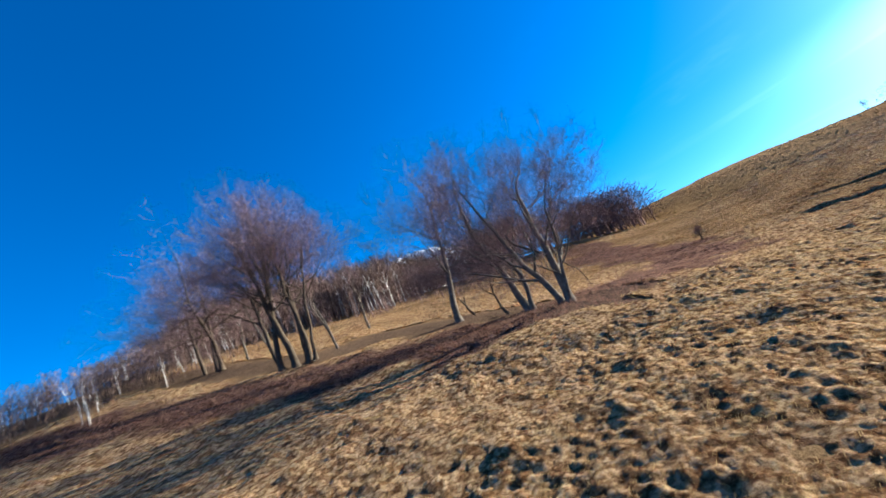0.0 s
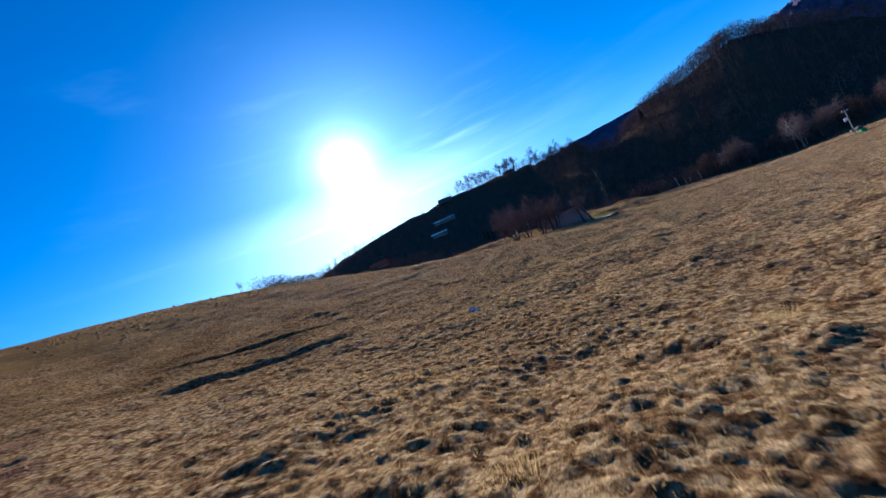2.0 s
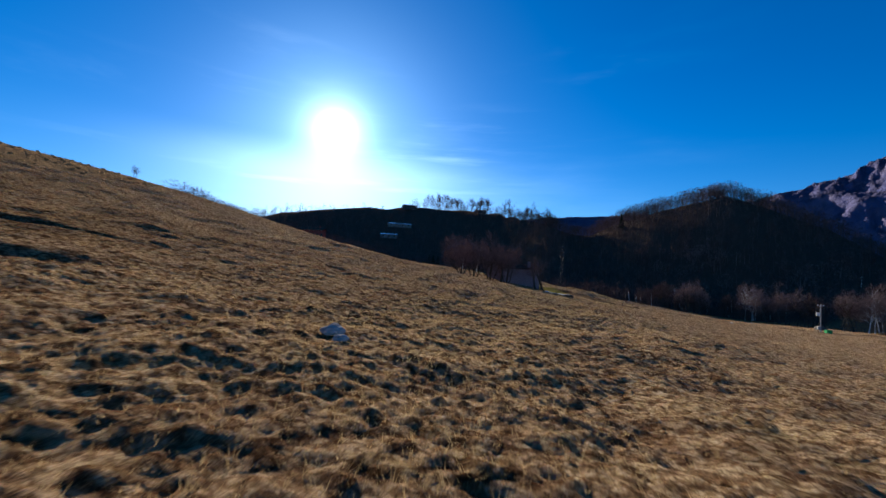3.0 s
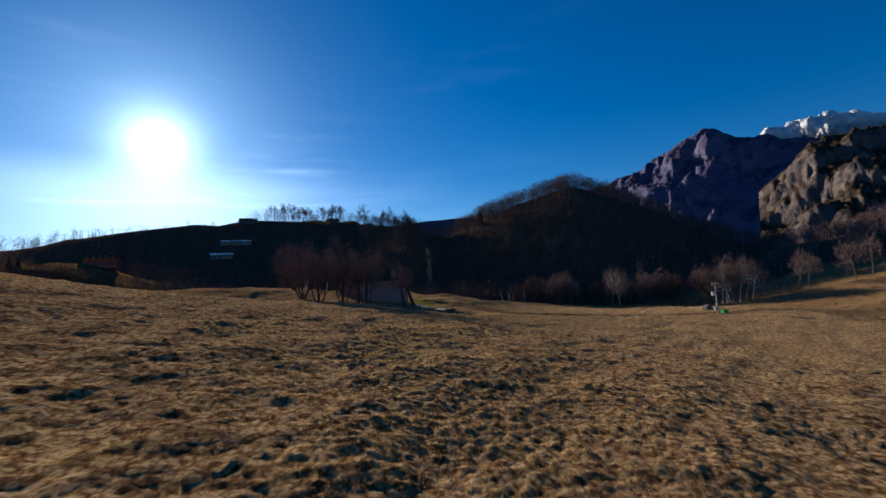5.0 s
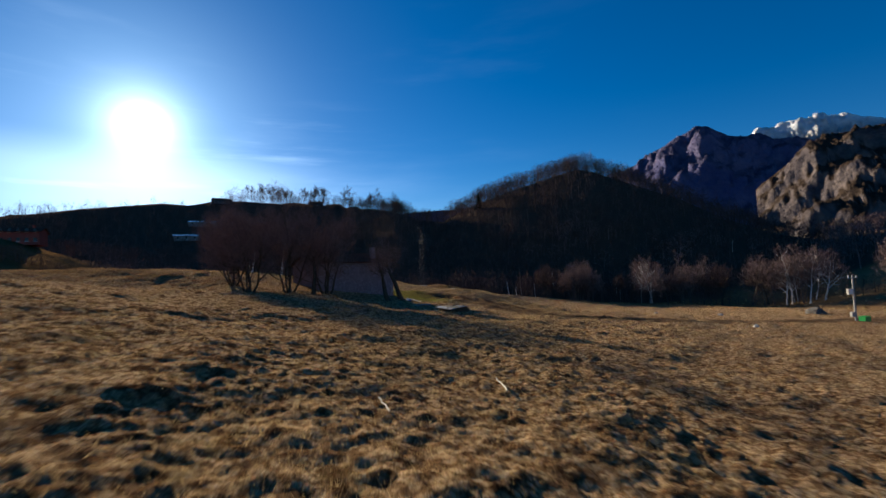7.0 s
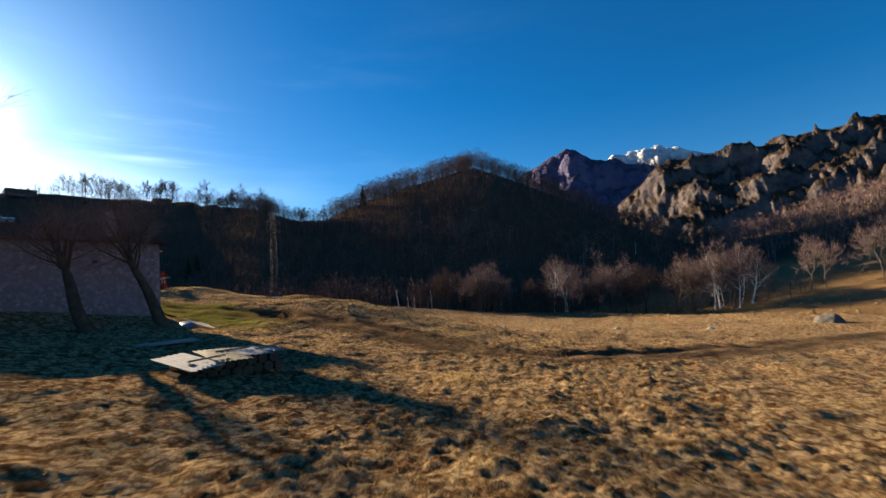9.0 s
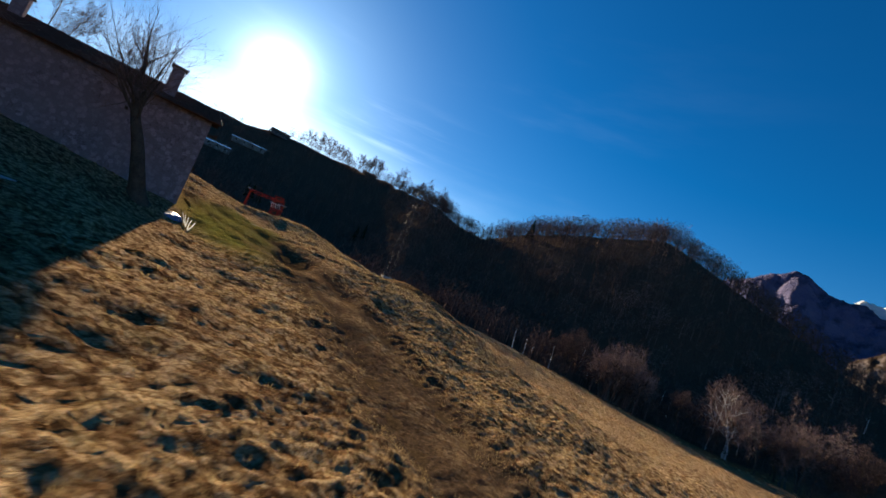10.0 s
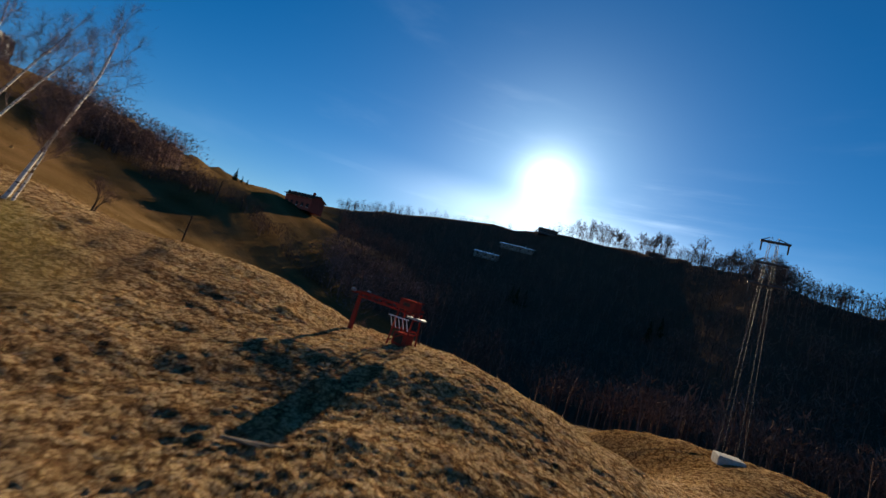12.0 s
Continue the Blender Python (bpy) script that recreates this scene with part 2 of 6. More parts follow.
def mixed(n, l, fac, a, b, mode="MIX"):
    m = n.new("ShaderNodeMix")
    m.data_type, m.blend_type = "RGBA", mode
    for sock, v in ((m.inputs["Factor"], fac), (m.inputs["A"], a), (m.inputs["B"], b)):
        if isinstance(v, (int, float)):
            sock.default_value = v
        elif isinstance(v, tuple):
            sock.default_value = (*v, 1)
        else:
            l.new(v, sock)
    return m.outputs["Result"]


def bumped(n, l, b, height, strength, distance):
    k = n.new("ShaderNodeBump")
    k.inputs["Strength"].default_value, k.inputs["Distance"].default_value = strength, distance
    l.new(height, k.inputs["Height"])
    l.new(k.outputs[0], b.inputs["Normal"])


def speckled(name, dark, light, size=6.0, rough=0.9, metal=0.0, bump=0.3, depth=0.02, fine=None, island=0.0):
    """A surface of two tones at two scales, with fine relief; island shifts the tone piece by piece."""
    m, n, l, b = material(name, rough, metal)
    big, small = noise_node(n, l, size), noise_node(n, l, fine or size * 9, 6.0, 0.7)
    mid = tuple((a + c) / 2 for a, c in zip(dark, light))
    col = ramp(n, l, big.outputs["Fac"], (0.3, dark), (0.5, mid), (0.7, light))
    col = mixed(n, l, 0.45, col, ramp(n, l, small.outputs["Fac"], (0.35, dark), (0.65, light)))
    if island:
        geo = n.new("ShaderNodeNewGeometry")
        hs = n.new("ShaderNodeHueSaturation")
        mr = n.new("ShaderNodeMapRange")
        mr.inputs["To Min"].default_value, mr.inputs["To Max"].default_value = 1 - island, 1 + island
        l.new(geo.outputs["Random Per Island"], mr.inputs["Value"])
        l.new(mr.outputs[0], hs.inputs["Value"])
        l.new(col, hs.inputs["Color"])
        col = hs.outputs[0]
    l.new(col, b.inputs["Base Color"])
    bumped(n, l, b, small.outputs["Fac"], bump, depth)
    return m


def meadow_material():
    m, n, l, b = material("meadow", 0.95)
    big, mid, small = noise_node(n, l, 0.05, 3), noise_node(n, l, 0.55, 5, 0.65), noise_node(n, l, 5.0, 8, 0.75)
    grit = noise_node(n, l, 30.0, 5, 0.8)
    straw = ramp(n, l, mid.outputs["Fac"], (0.30, (0.063, 0.035, 0.015)), (0.44, (0.180, 0.108, 0.052)), (0.58, (0.297, 0.188, 0.091)), (0.74, (0.414, 0.276, 0.140)))
    straw = mixed(n, l, 0.5, straw, ramp(n, l, small.outputs["Fac"], (0.36, (0.036, 0.021, 0.010)), (0.5, (0.225, 0.138, 0.066)), (0.66, (0.450, 0.300, 0.154))))
    straw = mixed(n, l, 0.35, straw, ramp(n, l, grit.outputs["Fac"], (0.38, (0.045, 0.024, 0.011)), (0.62, (0.432, 0.288, 0.147))))
    straw = mixed(n, l, ramp(n, l, big.outputs["Fac"], (0.42, (0, 0, 0)), (0.62, (0.55, 0.55, 0.55))), straw, (0.225, 0.120, 0.056), "MIX")

    def cover(name):
        a = n.new("ShaderNodeAttribute")
        a.attribute_name = name
        return a.outputs["Fac"]
    heath = ramp(n, l, small.outputs["Fac"], (0.3, (0.06, 0.034, 0.030)), (0.7, (0.18, 0.106, 0.085)))
    earth = ramp(n, l, small.outputs["Fac"], (0.3, (0.03, 0.019, 0.011)), (0.7, (0.11, 0.07, 0.038)))
    green = ramp(n, l, small.outputs["Fac"], (0.3, (0.075, 0.068, 0.014)), (0.7, (0.26, 0.225, 0.055)))
    # woodland litter; along the beeches it also carries their painted shadow
    litter_shade = ramp(n, l, small.outputs["Fac"], (0.3, (0.035, 0.024, 0.018)), (0.7, (0.13, 0.088, 0.062)))
    bracken = ramp(n, l, small.outputs["Fac"], (0.3, (0.04, 0.022, 0.009)), (0.7, (0.15, 0.088, 0.034)))
    col = mixed(n, l, cover("bracken"), straw, bracken)
    col = mixed(n, l, cover("heath"), col, heath)
    col = mixed(n, l, cover("green"), col, green)
    col = mixed(n, l, cover("track"), col, earth)
    col = mixed(n, l, cover("wood"), col, litter_shade)
    l.new(col, b.inputs["Base Color"])
    add = n.new("ShaderNodeMath")
    add.operation = "ADD"
    l.new(mid.outputs["Fac"], add.inputs[0])
    l.new(small.outputs["Fac"], add.inputs[1])
    bumped(n, l, b, add.outputs[0], 1.0, 0.2)
    return m


def mountain_material(name, rock_dark, rock_light, growth, snow_from, size):
    """Crags where it is steep, withered growth where it is flatter, snow above a height."""
    m, n, l, b = material(name, 0.95)
    geo = n.new("ShaderNodeNewGeometry")
    nz = n.new("ShaderNodeSeparateXYZ")
    l.new(geo.outputs["Normal"], nz.inputs[0])
    tex = noise_node(n, l, size, 8, 0.7)
    rock = ramp(n, l, tex.outputs["Fac"], (0.32, rock_dark), (0.68, rock_light))
    tex2 = noise_node(n, l, size * 3, 6, 0.7)
    grown = ramp(n, l, tex2.outputs["Fac"], (0.35, tuple(c * 0.5 for c in growth)), (0.65, growth))
    flat = n.new("ShaderNodeMath")
    flat.operation = "MULTIPLY_ADD"
    flat.inputs[1].default_value, flat.inputs[2].default_value = 0.5, -0.12
    l.new(tex.outputs["Fac"], flat.inputs[0])
    up = n.new("ShaderNodeMath")
    up.operation = "ADD"
    l.new(nz.outputs["Z"], up.inputs[0])
    l.new(flat.outputs[0], up.inputs[1])
    col = mixed(n, l, ramp(n, l, up.outputs[0], (0.70, (0, 0, 0)), (0.86, (1, 1, 1))), rock, grown)
    if snow_from:
        pos = n.new("ShaderNodeSeparateXYZ")
        l.new(geo.outputs["Position"], pos.inputs[0])
        ms = n.new("ShaderNodeMapRange")
        ms.inputs["From Min"].default_value, ms.inputs["From Max"].default_value = snow_from
        l.new(pos.outputs["Z"], ms.inputs["Value"])
        times = n.new("ShaderNodeMath")
        times.operation = "MULTIPLY"
        l.new(ms.outputs[0], times.inputs[0])
        l.new(ramp(n, l, up.outputs[0], (0.45, (0, 0, 0)), (0.7, (1, 1, 1))), times.inputs[1])
        col = mixed(n, l, times.outputs[0], col, (0.82, 0.84, 0.88))
    l.new(col, b.inputs["Base Color"])
    bumped(n, l, b, tex2.outputs["Fac"], 1.0, 0.35 / size)
    return m


MEADOW = meadow_material()


def grass_material(name, dark, mid, light, through_it):
    """Dry blades: matt, and letting some light through."""
    m, n, l, b = material(name, 0.9)
    big, small = noise_node(n, l, 0.35, 4), noise_node(n, l, 9.0, 7, 0.75)
    geo = n.new("ShaderNodeNewGeometry")
    tone = mixed(n, l, 0.5, geo.outputs["Random Per Island"], big.outputs["Fac"])
    col = ramp(n, l, tone, (0.22, dark), (0.5, mid), (0.8, light))
    col = mixed(n, l, 0.45, col, ramp(n, l, small.outputs["Fac"], (0.33, dark), (0.52, mid), (0.7, light)))
    l.new(col, b.inputs["Base Color"])
    bumped(n, l, b, small.outputs["Fac"], 0.9, 0.05)
    leaf = n.new("ShaderNodeBsdfTranslucent")
    l.new(col, leaf.inputs["Color"])
    blend = n.new("ShaderNodeMixShader")
    blend.inputs[0].default_value = through_it
    l.new(b.outputs[0], blend.inputs[1])
    l.new(leaf.outputs[0], blend.inputs[2])
    l.new(blend.outputs[0], n["Material Output"].inputs["Surface"])
    return m


def tufted(n, l, size):
    """Rounded tuft-like cells for relief."""
    tc, warp = n.new("ShaderNodeTexCoord"), n.new("ShaderNodeTexNoise")
    warp.inputs["Scale"].default_value = size * 1.3
    l.new(tc.outputs["Object"], warp.inputs["Vector"])
    bend = n.new("ShaderNodeVectorMath")
    bend.operation = "MULTIPLY_ADD"
    bend.inputs[1].default_value = (0.45 / size,) * 3
    l.new(warp.outputs["Color"], bend.inputs[0])
    l.new(tc.outputs["Object"], bend.inputs[2])
    vo = n.new("ShaderNodeTexVoronoi")
    vo.feature = "SMOOTH_F1"
    vo.inputs["Scale"].default_value, vo.inputs["Smoothness"].default_value = size, 0.35
    l.new(bend.outputs[0], vo.inputs["Vector"])
    inv = n.new("ShaderNodeMath")
    inv.operation = "SUBTRACT"
    inv.inputs[0].default_value = 1.0
    l.new(vo.outputs["Distance"], inv.inputs[1])
    return inv.outputs[0]


def summed(n, l, *pairs):
    total = None
    for sock, k in pairs:
        m = n.new("ShaderNodeMath")
        m.operation = "MULTIPLY_ADD"
        m.inputs[1].default_value, m.inputs[2].default_value = k, 0.0
        l.new(sock, m.inputs[0])
        if total is not None:
            l.new(total, m.inputs[2])
        total = m.outputs[0]
    return total


def streaks_of(n, l, turn, scale):
    """Fine noise drawn out one way, like combed blades."""
    tc, mp, t = n.new("ShaderNodeTexCoord"), n.new("ShaderNodeMapping"), n.new("ShaderNodeTexNoise")
    mp.inputs["Rotation"].default_value, mp.inputs["Scale"].default_value = (0, 0, radians(turn)), scale
    t.inputs["Scale"].default_value, t.inputs["Detail"].default_value, t.inputs["Distortion"].default_value = 1.0, 3.0, 0.6
    l.new(tc.outputs["Object"], mp.inputs["Vector"])
    l.new(mp.outputs[0], t.inputs["Vector"])
    return t.outputs["Fac"]


def turf_material():
    """Matted dry grass: straw over brown thatch with shade in its gaps, at four sizes, combed this way and that."""
    m, n, l, b = material("turf", 0.95)
    swirl = noise_node(n, l, 4.0, 3)
    comb = mixed(n, l, ramp(n, l, swirl.outputs["Fac"], (0.40, (0, 0, 0)), (0.48, (1, 1, 1))), streaks_of(n, l, 20, (75, 9, 40)), streaks_of(n, l, 85, (75, 9, 40)))
    comb = mixed(n, l, ramp(n, l, swirl.outputs["Fac"], (0.52, (0, 0, 0)), (0.60, (1, 1, 1))), comb, streaks_of(n, l, 145, (75, 9, 40)))
    a, c, d, e = noise_node(n, l, 0.25, 3), noise_node(n, l, 2.6, 4, 0.65), noise_node(n, l, 12.0, 6, 0.75), noise_node(n, l, 55.0, 4, 0.8)
    hue = noise_node(n, l, 0.9, 4, 0.7)
    col = ramp(n, l, c.outputs["Fac"], (0.32, (0.067, 0.039, 0.024)), (0.44, (0.314, 0.178, 0.081)), (0.55, (0.534, 0.329, 0.153)), (0.67, (0.763, 0.512, 0.263)))
    col = mixed(n, l, 0.55, col, ramp(n, l, d.outputs["Fac"], (0.39, (0.049, 0.031, 0.018)), (0.49, (0.380, 0.223, 0.104)), (0.59, (0.808, 0.557, 0.296))))
    col = mixed(n, l, 0.45, col, ramp(n, l, e.outputs["Fac"], (0.40, (0.049, 0.031, 0.018)), (0.58, (0.763, 0.539, 0.306))))
    col = mixed(n, l, 0.45, col, ramp(n, l, comb, (0.38, (0.057, 0.034, 0.021)), (0.48, (0.380, 0.242, 0.124)), (0.62, (0.837, 0.603, 0.358))))
    col = mixed(n, l, ramp(n, l, a.outputs["Fac"], (0.45, (0, 0, 0)), (0.62, (0.308, 0.296, 0.320))), col, (0.171, 0.102, 0.071))
    col = mixed(n, l, ramp(n, l, hue.outputs["Fac"], (0.55, (0, 0, 0)), (0.70, (0.479, 0.461, 0.498))), col, (0.205, 0.148, 0.050))
    col = mixed(n, l, ramp(n, l, hue.outputs["Fac"], (0.30, (0.479, 0.461, 0.498)), (0.46, (0, 0, 0))), col, (0.164, 0.085, 0.053))

    def grown(col, *kinds):
        for name, low, high in kinds:
            at = n.new("ShaderNodeAttribute")
            at.attribute_name = name
            col = mixed(n, l, at.outputs["Fac"], col, ramp(n, l, d.outputs["Fac"], (0.34, low), (0.66, high)))
        return col

    col = grown(col, ("bracken", (0.075, 0.043, 0.020), (0.31, 0.195, 0.088)), ("heath", (0.052, 0.031, 0.027), (0.185, 0.108, 0.086)))
    # brown thatch between the tufts, darkened further to paint the shade of the gaps
    wide, small = tufted(n, l, 4.2), tufted(n, l, 10.0)
    col = mixed(n, l, 1.0, col, ramp(n, l, wide, (0.36, (0.46, 0.40, 0.37)), (0.54, (1.0, 1.0, 1.0))), "MULTIPLY")
    col = mixed(n, l, 1.0, col, ramp(n, l, small, (0.36, (0.50, 0.45, 0.42)), (0.53, (1.0, 1.0, 1.0))), "MULTIPLY")
    col = grown(col, ("green", (0.07, 0.066, 0.013), (0.235, 0.205, 0.05)), ("track", (0.030, 0.019, 0.012), (0.135, 0.086, 0.053)))
    l.new(col, b.inputs["Base Color"])
    b.inputs["Subsurface Weight"].default_value, b.inputs["Subsurface Scale"].default_value = 0.35, 0.04
    b.inputs["Subsurface Radius"].default_value = (1.0, 0.62, 0.3)
    bumped(n, l, b, summed(n, l, (wide, 0.5), (small, 0.55), (d.outputs["Fac"], 0.9), (e.outputs["Fac"], 0.45), (comb, 0.7)), 1.0, 0.125)
    return m


TURF = turf_material()
GRASS = grass_material("dry grass", (0.109, 0.069, 0.031), (0.421, 0.289, 0.136), (0.655, 0.484, 0.250), 0.55)
HEATH = grass_material("heather", (0.078, 0.044, 0.036), (0.203, 0.117, 0.087), (0.312, 0.195, 0.140), 0.45)
BARK = speckled("grey bark", (0.035, 0.030, 0.026), (0.20, 0.17, 0.145), 3.0, 0.95, bump=0.6, depth=0.03)
DARK_BARK = speckled("dark bark", (0.03, 0.024, 0.018), (0.13, 0.10, 0.075), 3.0, 0.95, bump=0.6, depth=0.03)
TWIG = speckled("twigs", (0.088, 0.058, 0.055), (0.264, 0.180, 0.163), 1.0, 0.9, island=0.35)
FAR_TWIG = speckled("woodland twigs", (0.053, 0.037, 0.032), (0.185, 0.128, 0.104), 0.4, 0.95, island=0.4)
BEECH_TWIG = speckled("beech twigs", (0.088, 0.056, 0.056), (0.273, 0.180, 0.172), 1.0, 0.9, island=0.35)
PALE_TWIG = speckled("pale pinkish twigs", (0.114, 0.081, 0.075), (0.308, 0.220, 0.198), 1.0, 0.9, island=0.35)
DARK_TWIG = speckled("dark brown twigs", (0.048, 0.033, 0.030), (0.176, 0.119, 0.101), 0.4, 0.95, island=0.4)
NEEDLE = speckled("spruce needles", (0.012, 0.02, 0.012), (0.04, 0.06, 0.03), 1.5, 0.9, island=0.3)
STONE = speckled("pale stone", (0.234, 0.218, 0.195), (0.484, 0.468, 0.437), 4.0, 0.9, bump=0.5)
BOULDER = speckled("dark stone", (0.05, 0.045, 0.04), (0.20, 0.18, 0.16), 3.0, 0.95, bump=0.6)
WOOD = speckled("weathered wood", (0.109, 0.078, 0.055), (0.281, 0.218, 0.156), 5.0, 0.85, bump=0.4)
DARK_WOOD = speckled("dark timber", (0.025, 0.018, 0.013), (0.09, 0.06, 0.04), 5.0, 0.85, bump=0.4)
PALE_WOOD = speckled("bleached wood", (0.312, 0.281, 0.218), (0.515, 0.468, 0.374), 9.0, 0.8, bump=0.3)
RED_PAINT = speckled("worn red paint", (0.20, 0.035, 0.026), (0.36, 0.06, 0.04), 3.0, 0.9, bump=0.1)
STEEL = speckled("galvanised steel", (0.16, 0.165, 0.17), (0.32, 0.325, 0.33), 4.0, 0.55, 0.3, bump=0.05)
WHITE_PAINT = speckled("white paint", (0.62, 0.62, 0.60), (0.82, 0.82, 0.80), 3.0, 0.4, bump=0.03)
RUBBER = speckled("rubber", (0.012, 0.012, 0.012), (0.03, 0.03, 0.03), 9.0, 0.8)
GLASS_DARK = speckled("dark glass", (0.01, 0.012, 0.015), (0.02, 0.024, 0.03), 2.0, 0.08, bump=0.0)
CLAY = speckled("clay tiles", (0.047, 0.027, 0.022), (0.133, 0.070, 0.051), 6.0, 0.9, bump=0.5)


def birch_bark():
    m, n, l, b = material("birch bark", 0.7)
    tc = n.new("ShaderNodeTexCoord")
    mp = n.new("ShaderNodeMapping")
    mp.inputs["Scale"].default_value = (2.0, 2.0, 9.0)
    t = n.new("ShaderNodeTexNoise")
    t.inputs["Scale"].default_value, t.inputs["Detail"].default_value = 1.4, 5.0
    l.new(tc.outputs["Object"], mp.inputs["Vector"])
    l.new(mp.outputs[0], t.inputs["Vector"])
    l.new(ramp(n, l, t.outputs["Fac"], (0.36, (0.05, 0.045, 0.04)), (0.46, (0.62, 0.60, 0.56)), (0.8, (0.80, 0.78, 0.74))), b.inputs["Base Color"])
    bumped(n, l, b, t.outputs["Fac"], 0.3, 0.02)
    return m


BIRCH_BARK = birch_bark()


# ---------------------------------------------------------------- mesh helpers
def mesh_from(name, verts, tris, mat, shade=False):
    """A mesh of triangles from arrays."""
    verts, tris = np.asarray(verts, np.float32), np.asarray(tris, np.int32)
    me = bpy.data.meshes.new(name)
    me.vertices.add(len(verts))
    me.vertices.foreach_set("co", verts.ravel())
    me.loops.add(tris.size)
    me.loops.foreach_set("vertex_index", tris.ravel())
    k = tris.shape[1]
    me.polygons.add(len(tris))
    me.polygons.foreach_set("loop_start", np.arange(0, tris.size, k, dtype=np.int32))
    me.update(calc_edges=True)
    if shade:
        me.polygons.foreach_set("use_smooth", np.ones(len(tris), bool))
    if mat:
        me.materials.append(mat)
    return me


def under(ob, parent):
    ob.parent = parent
    return ob


def thing(name, x, y, z=None, turn=0.0, **tags):
    """An empty at the base of a thing, which holds its parts."""
    e = new(name)
    e.empty_display_size = 0.3
    e.matrix_world = pose(x, y, gz(x, y) if z is None else z, 0, 0, turn)
    return tagged(e, **tags)


def part(name, bm, mat, parent, label=""):
    me = bpy.data.meshes.new(name)
    bm.normal_update()
    bm.to_mesh(me)
    bm.free()
    me.materials.append(mat)
    ob = under(new(name, me), parent)
    return tagged(ob, label) if label else ob


def box(bm, sx, sy, sz, m=None, bevel=0.0):
    """A bevelled block of that size about the origin of m."""
    made = bmesh.ops.create_cube(bm, size=1.0, matrix=(m or Matrix()) @ Matrix.Diagonal((sx, sy, sz, 1)))
    if bevel:
        edges = list({e for v in made["verts"] for e in v.link_edges})
        bmesh.ops.bevel(bm, geom=edges, offset=bevel, segments=1, affect="EDGES")
    return bm


def rod(bm, a, b, r, r2=None, sides=8):
    a, b = Vector(a), Vector(b)
    m = Matrix.Translation((a + b) / 2) @ (b - a).to_track_quat("Z", "Y").to_matrix().to_4x4()
    bmesh.ops.create_cone(bm, cap_ends=True, segments=sides, radius1=r, radius2=r if r2 is None else r2, depth=(b - a).length, matrix=m)
    return bm


def block(name, sx, sy, sz, x, y, z, mat, parent, label="", bevel=0.01, turn=(0, 0, 0)):
    return part(name, box(bmesh.new(), sx, sy, sz, pose(x, y, z, *turn), bevel), mat, parent, label)


def bar(name, a, b, r, mat, parent, label="", r2=None, sides=8):
    return part(name, rod(bmesh.new(), a, b, r, r2, sides), mat, parent, label)


def prism(bm, outline, depth, m):
    """An outline in the x-z plane drawn out along y, centred on y = 0."""
    a = [bm.verts.new(m @ Vector((x, -depth / 2, z))) for x, z in outline]
    b = [bm.verts.new(m @ Vector((x, depth / 2, z))) for x, z in outline]
    bm.faces.new(a), bm.faces.new(b[::-1])
    for i in range(len(a)):
        j = (i + 1) % len(a)
        bm.faces.new((a[j], a[i], b[i], b[j]))
    bmesh.ops.recalc_face_normals(bm, faces=bm.faces)
    return bm


class Tubes:
    """Gathers tapering tubes and thin twigs for trees."""

    def __init__(self):
        self.v, self.t, self.n = [], [], 0

    def tube(self, pts, radii, sides):
        pts = np.asarray(pts)
        d = np.gradient(pts, axis=0)
        d /= np.linalg.norm(d, axis=1)[:, None] + 1e-9
        a = np.cross(d, np.where(np.abs(d[:, 2:]) > 0.9, [[1.0, 0, 0]], [[0, 0, 1.0]]))
        a /= np.linalg.norm(a, axis=1)[:, None] + 1e-9
        b = np.cross(d, a)
        ang = np.arange(sides) * 2 * np.pi / sides
        ring = pts[:, None] + np.asarray(radii)[:, None, None] * (np.cos(ang)[None, :, None] * a[:, None] + np.sin(ang)[None, :, None] * b[:, None])
        self.v.append(ring.reshape(-1, 3))
        i = np.arange(len(pts) - 1)[:, None] * sides + np.arange(sides)[None]
        j = np.arange(len(pts) - 1)[:, None] * sides + (np.arange(sides)[None] + 1) % sides
        q = np.stack([i, j, j + sides, i, j + sides, i + sides], -1).reshape(-1, 3)
        self.t.append(q + self.n)
        self.n += len(pts) * sides

    def blades(self, base, tip, width, rng):
        """Slim triangles from base to tip."""
        d = tip - base
        s = np.cross(d, rng.normal(size=d.shape))
        s *= (width / 2)[:, None] / (np.linalg.norm(s, axis=1)[:, None] + 1e-9)
        v = np.stack([base - s, base + s, tip], 1).reshape(-1, 3)
        self.v.append(v)
        self.t.append(np.arange(len(v)).reshape(-1, 3) + self.n)
        self.n += len(v)

    def mesh(self, name, mat, shade=True):
        return mesh_from(name, np.concatenate(self.v), np.concatenate(self.t), mat, shade)


def unit(v):
    return v / (np.linalg.norm(v) + 1e-9)


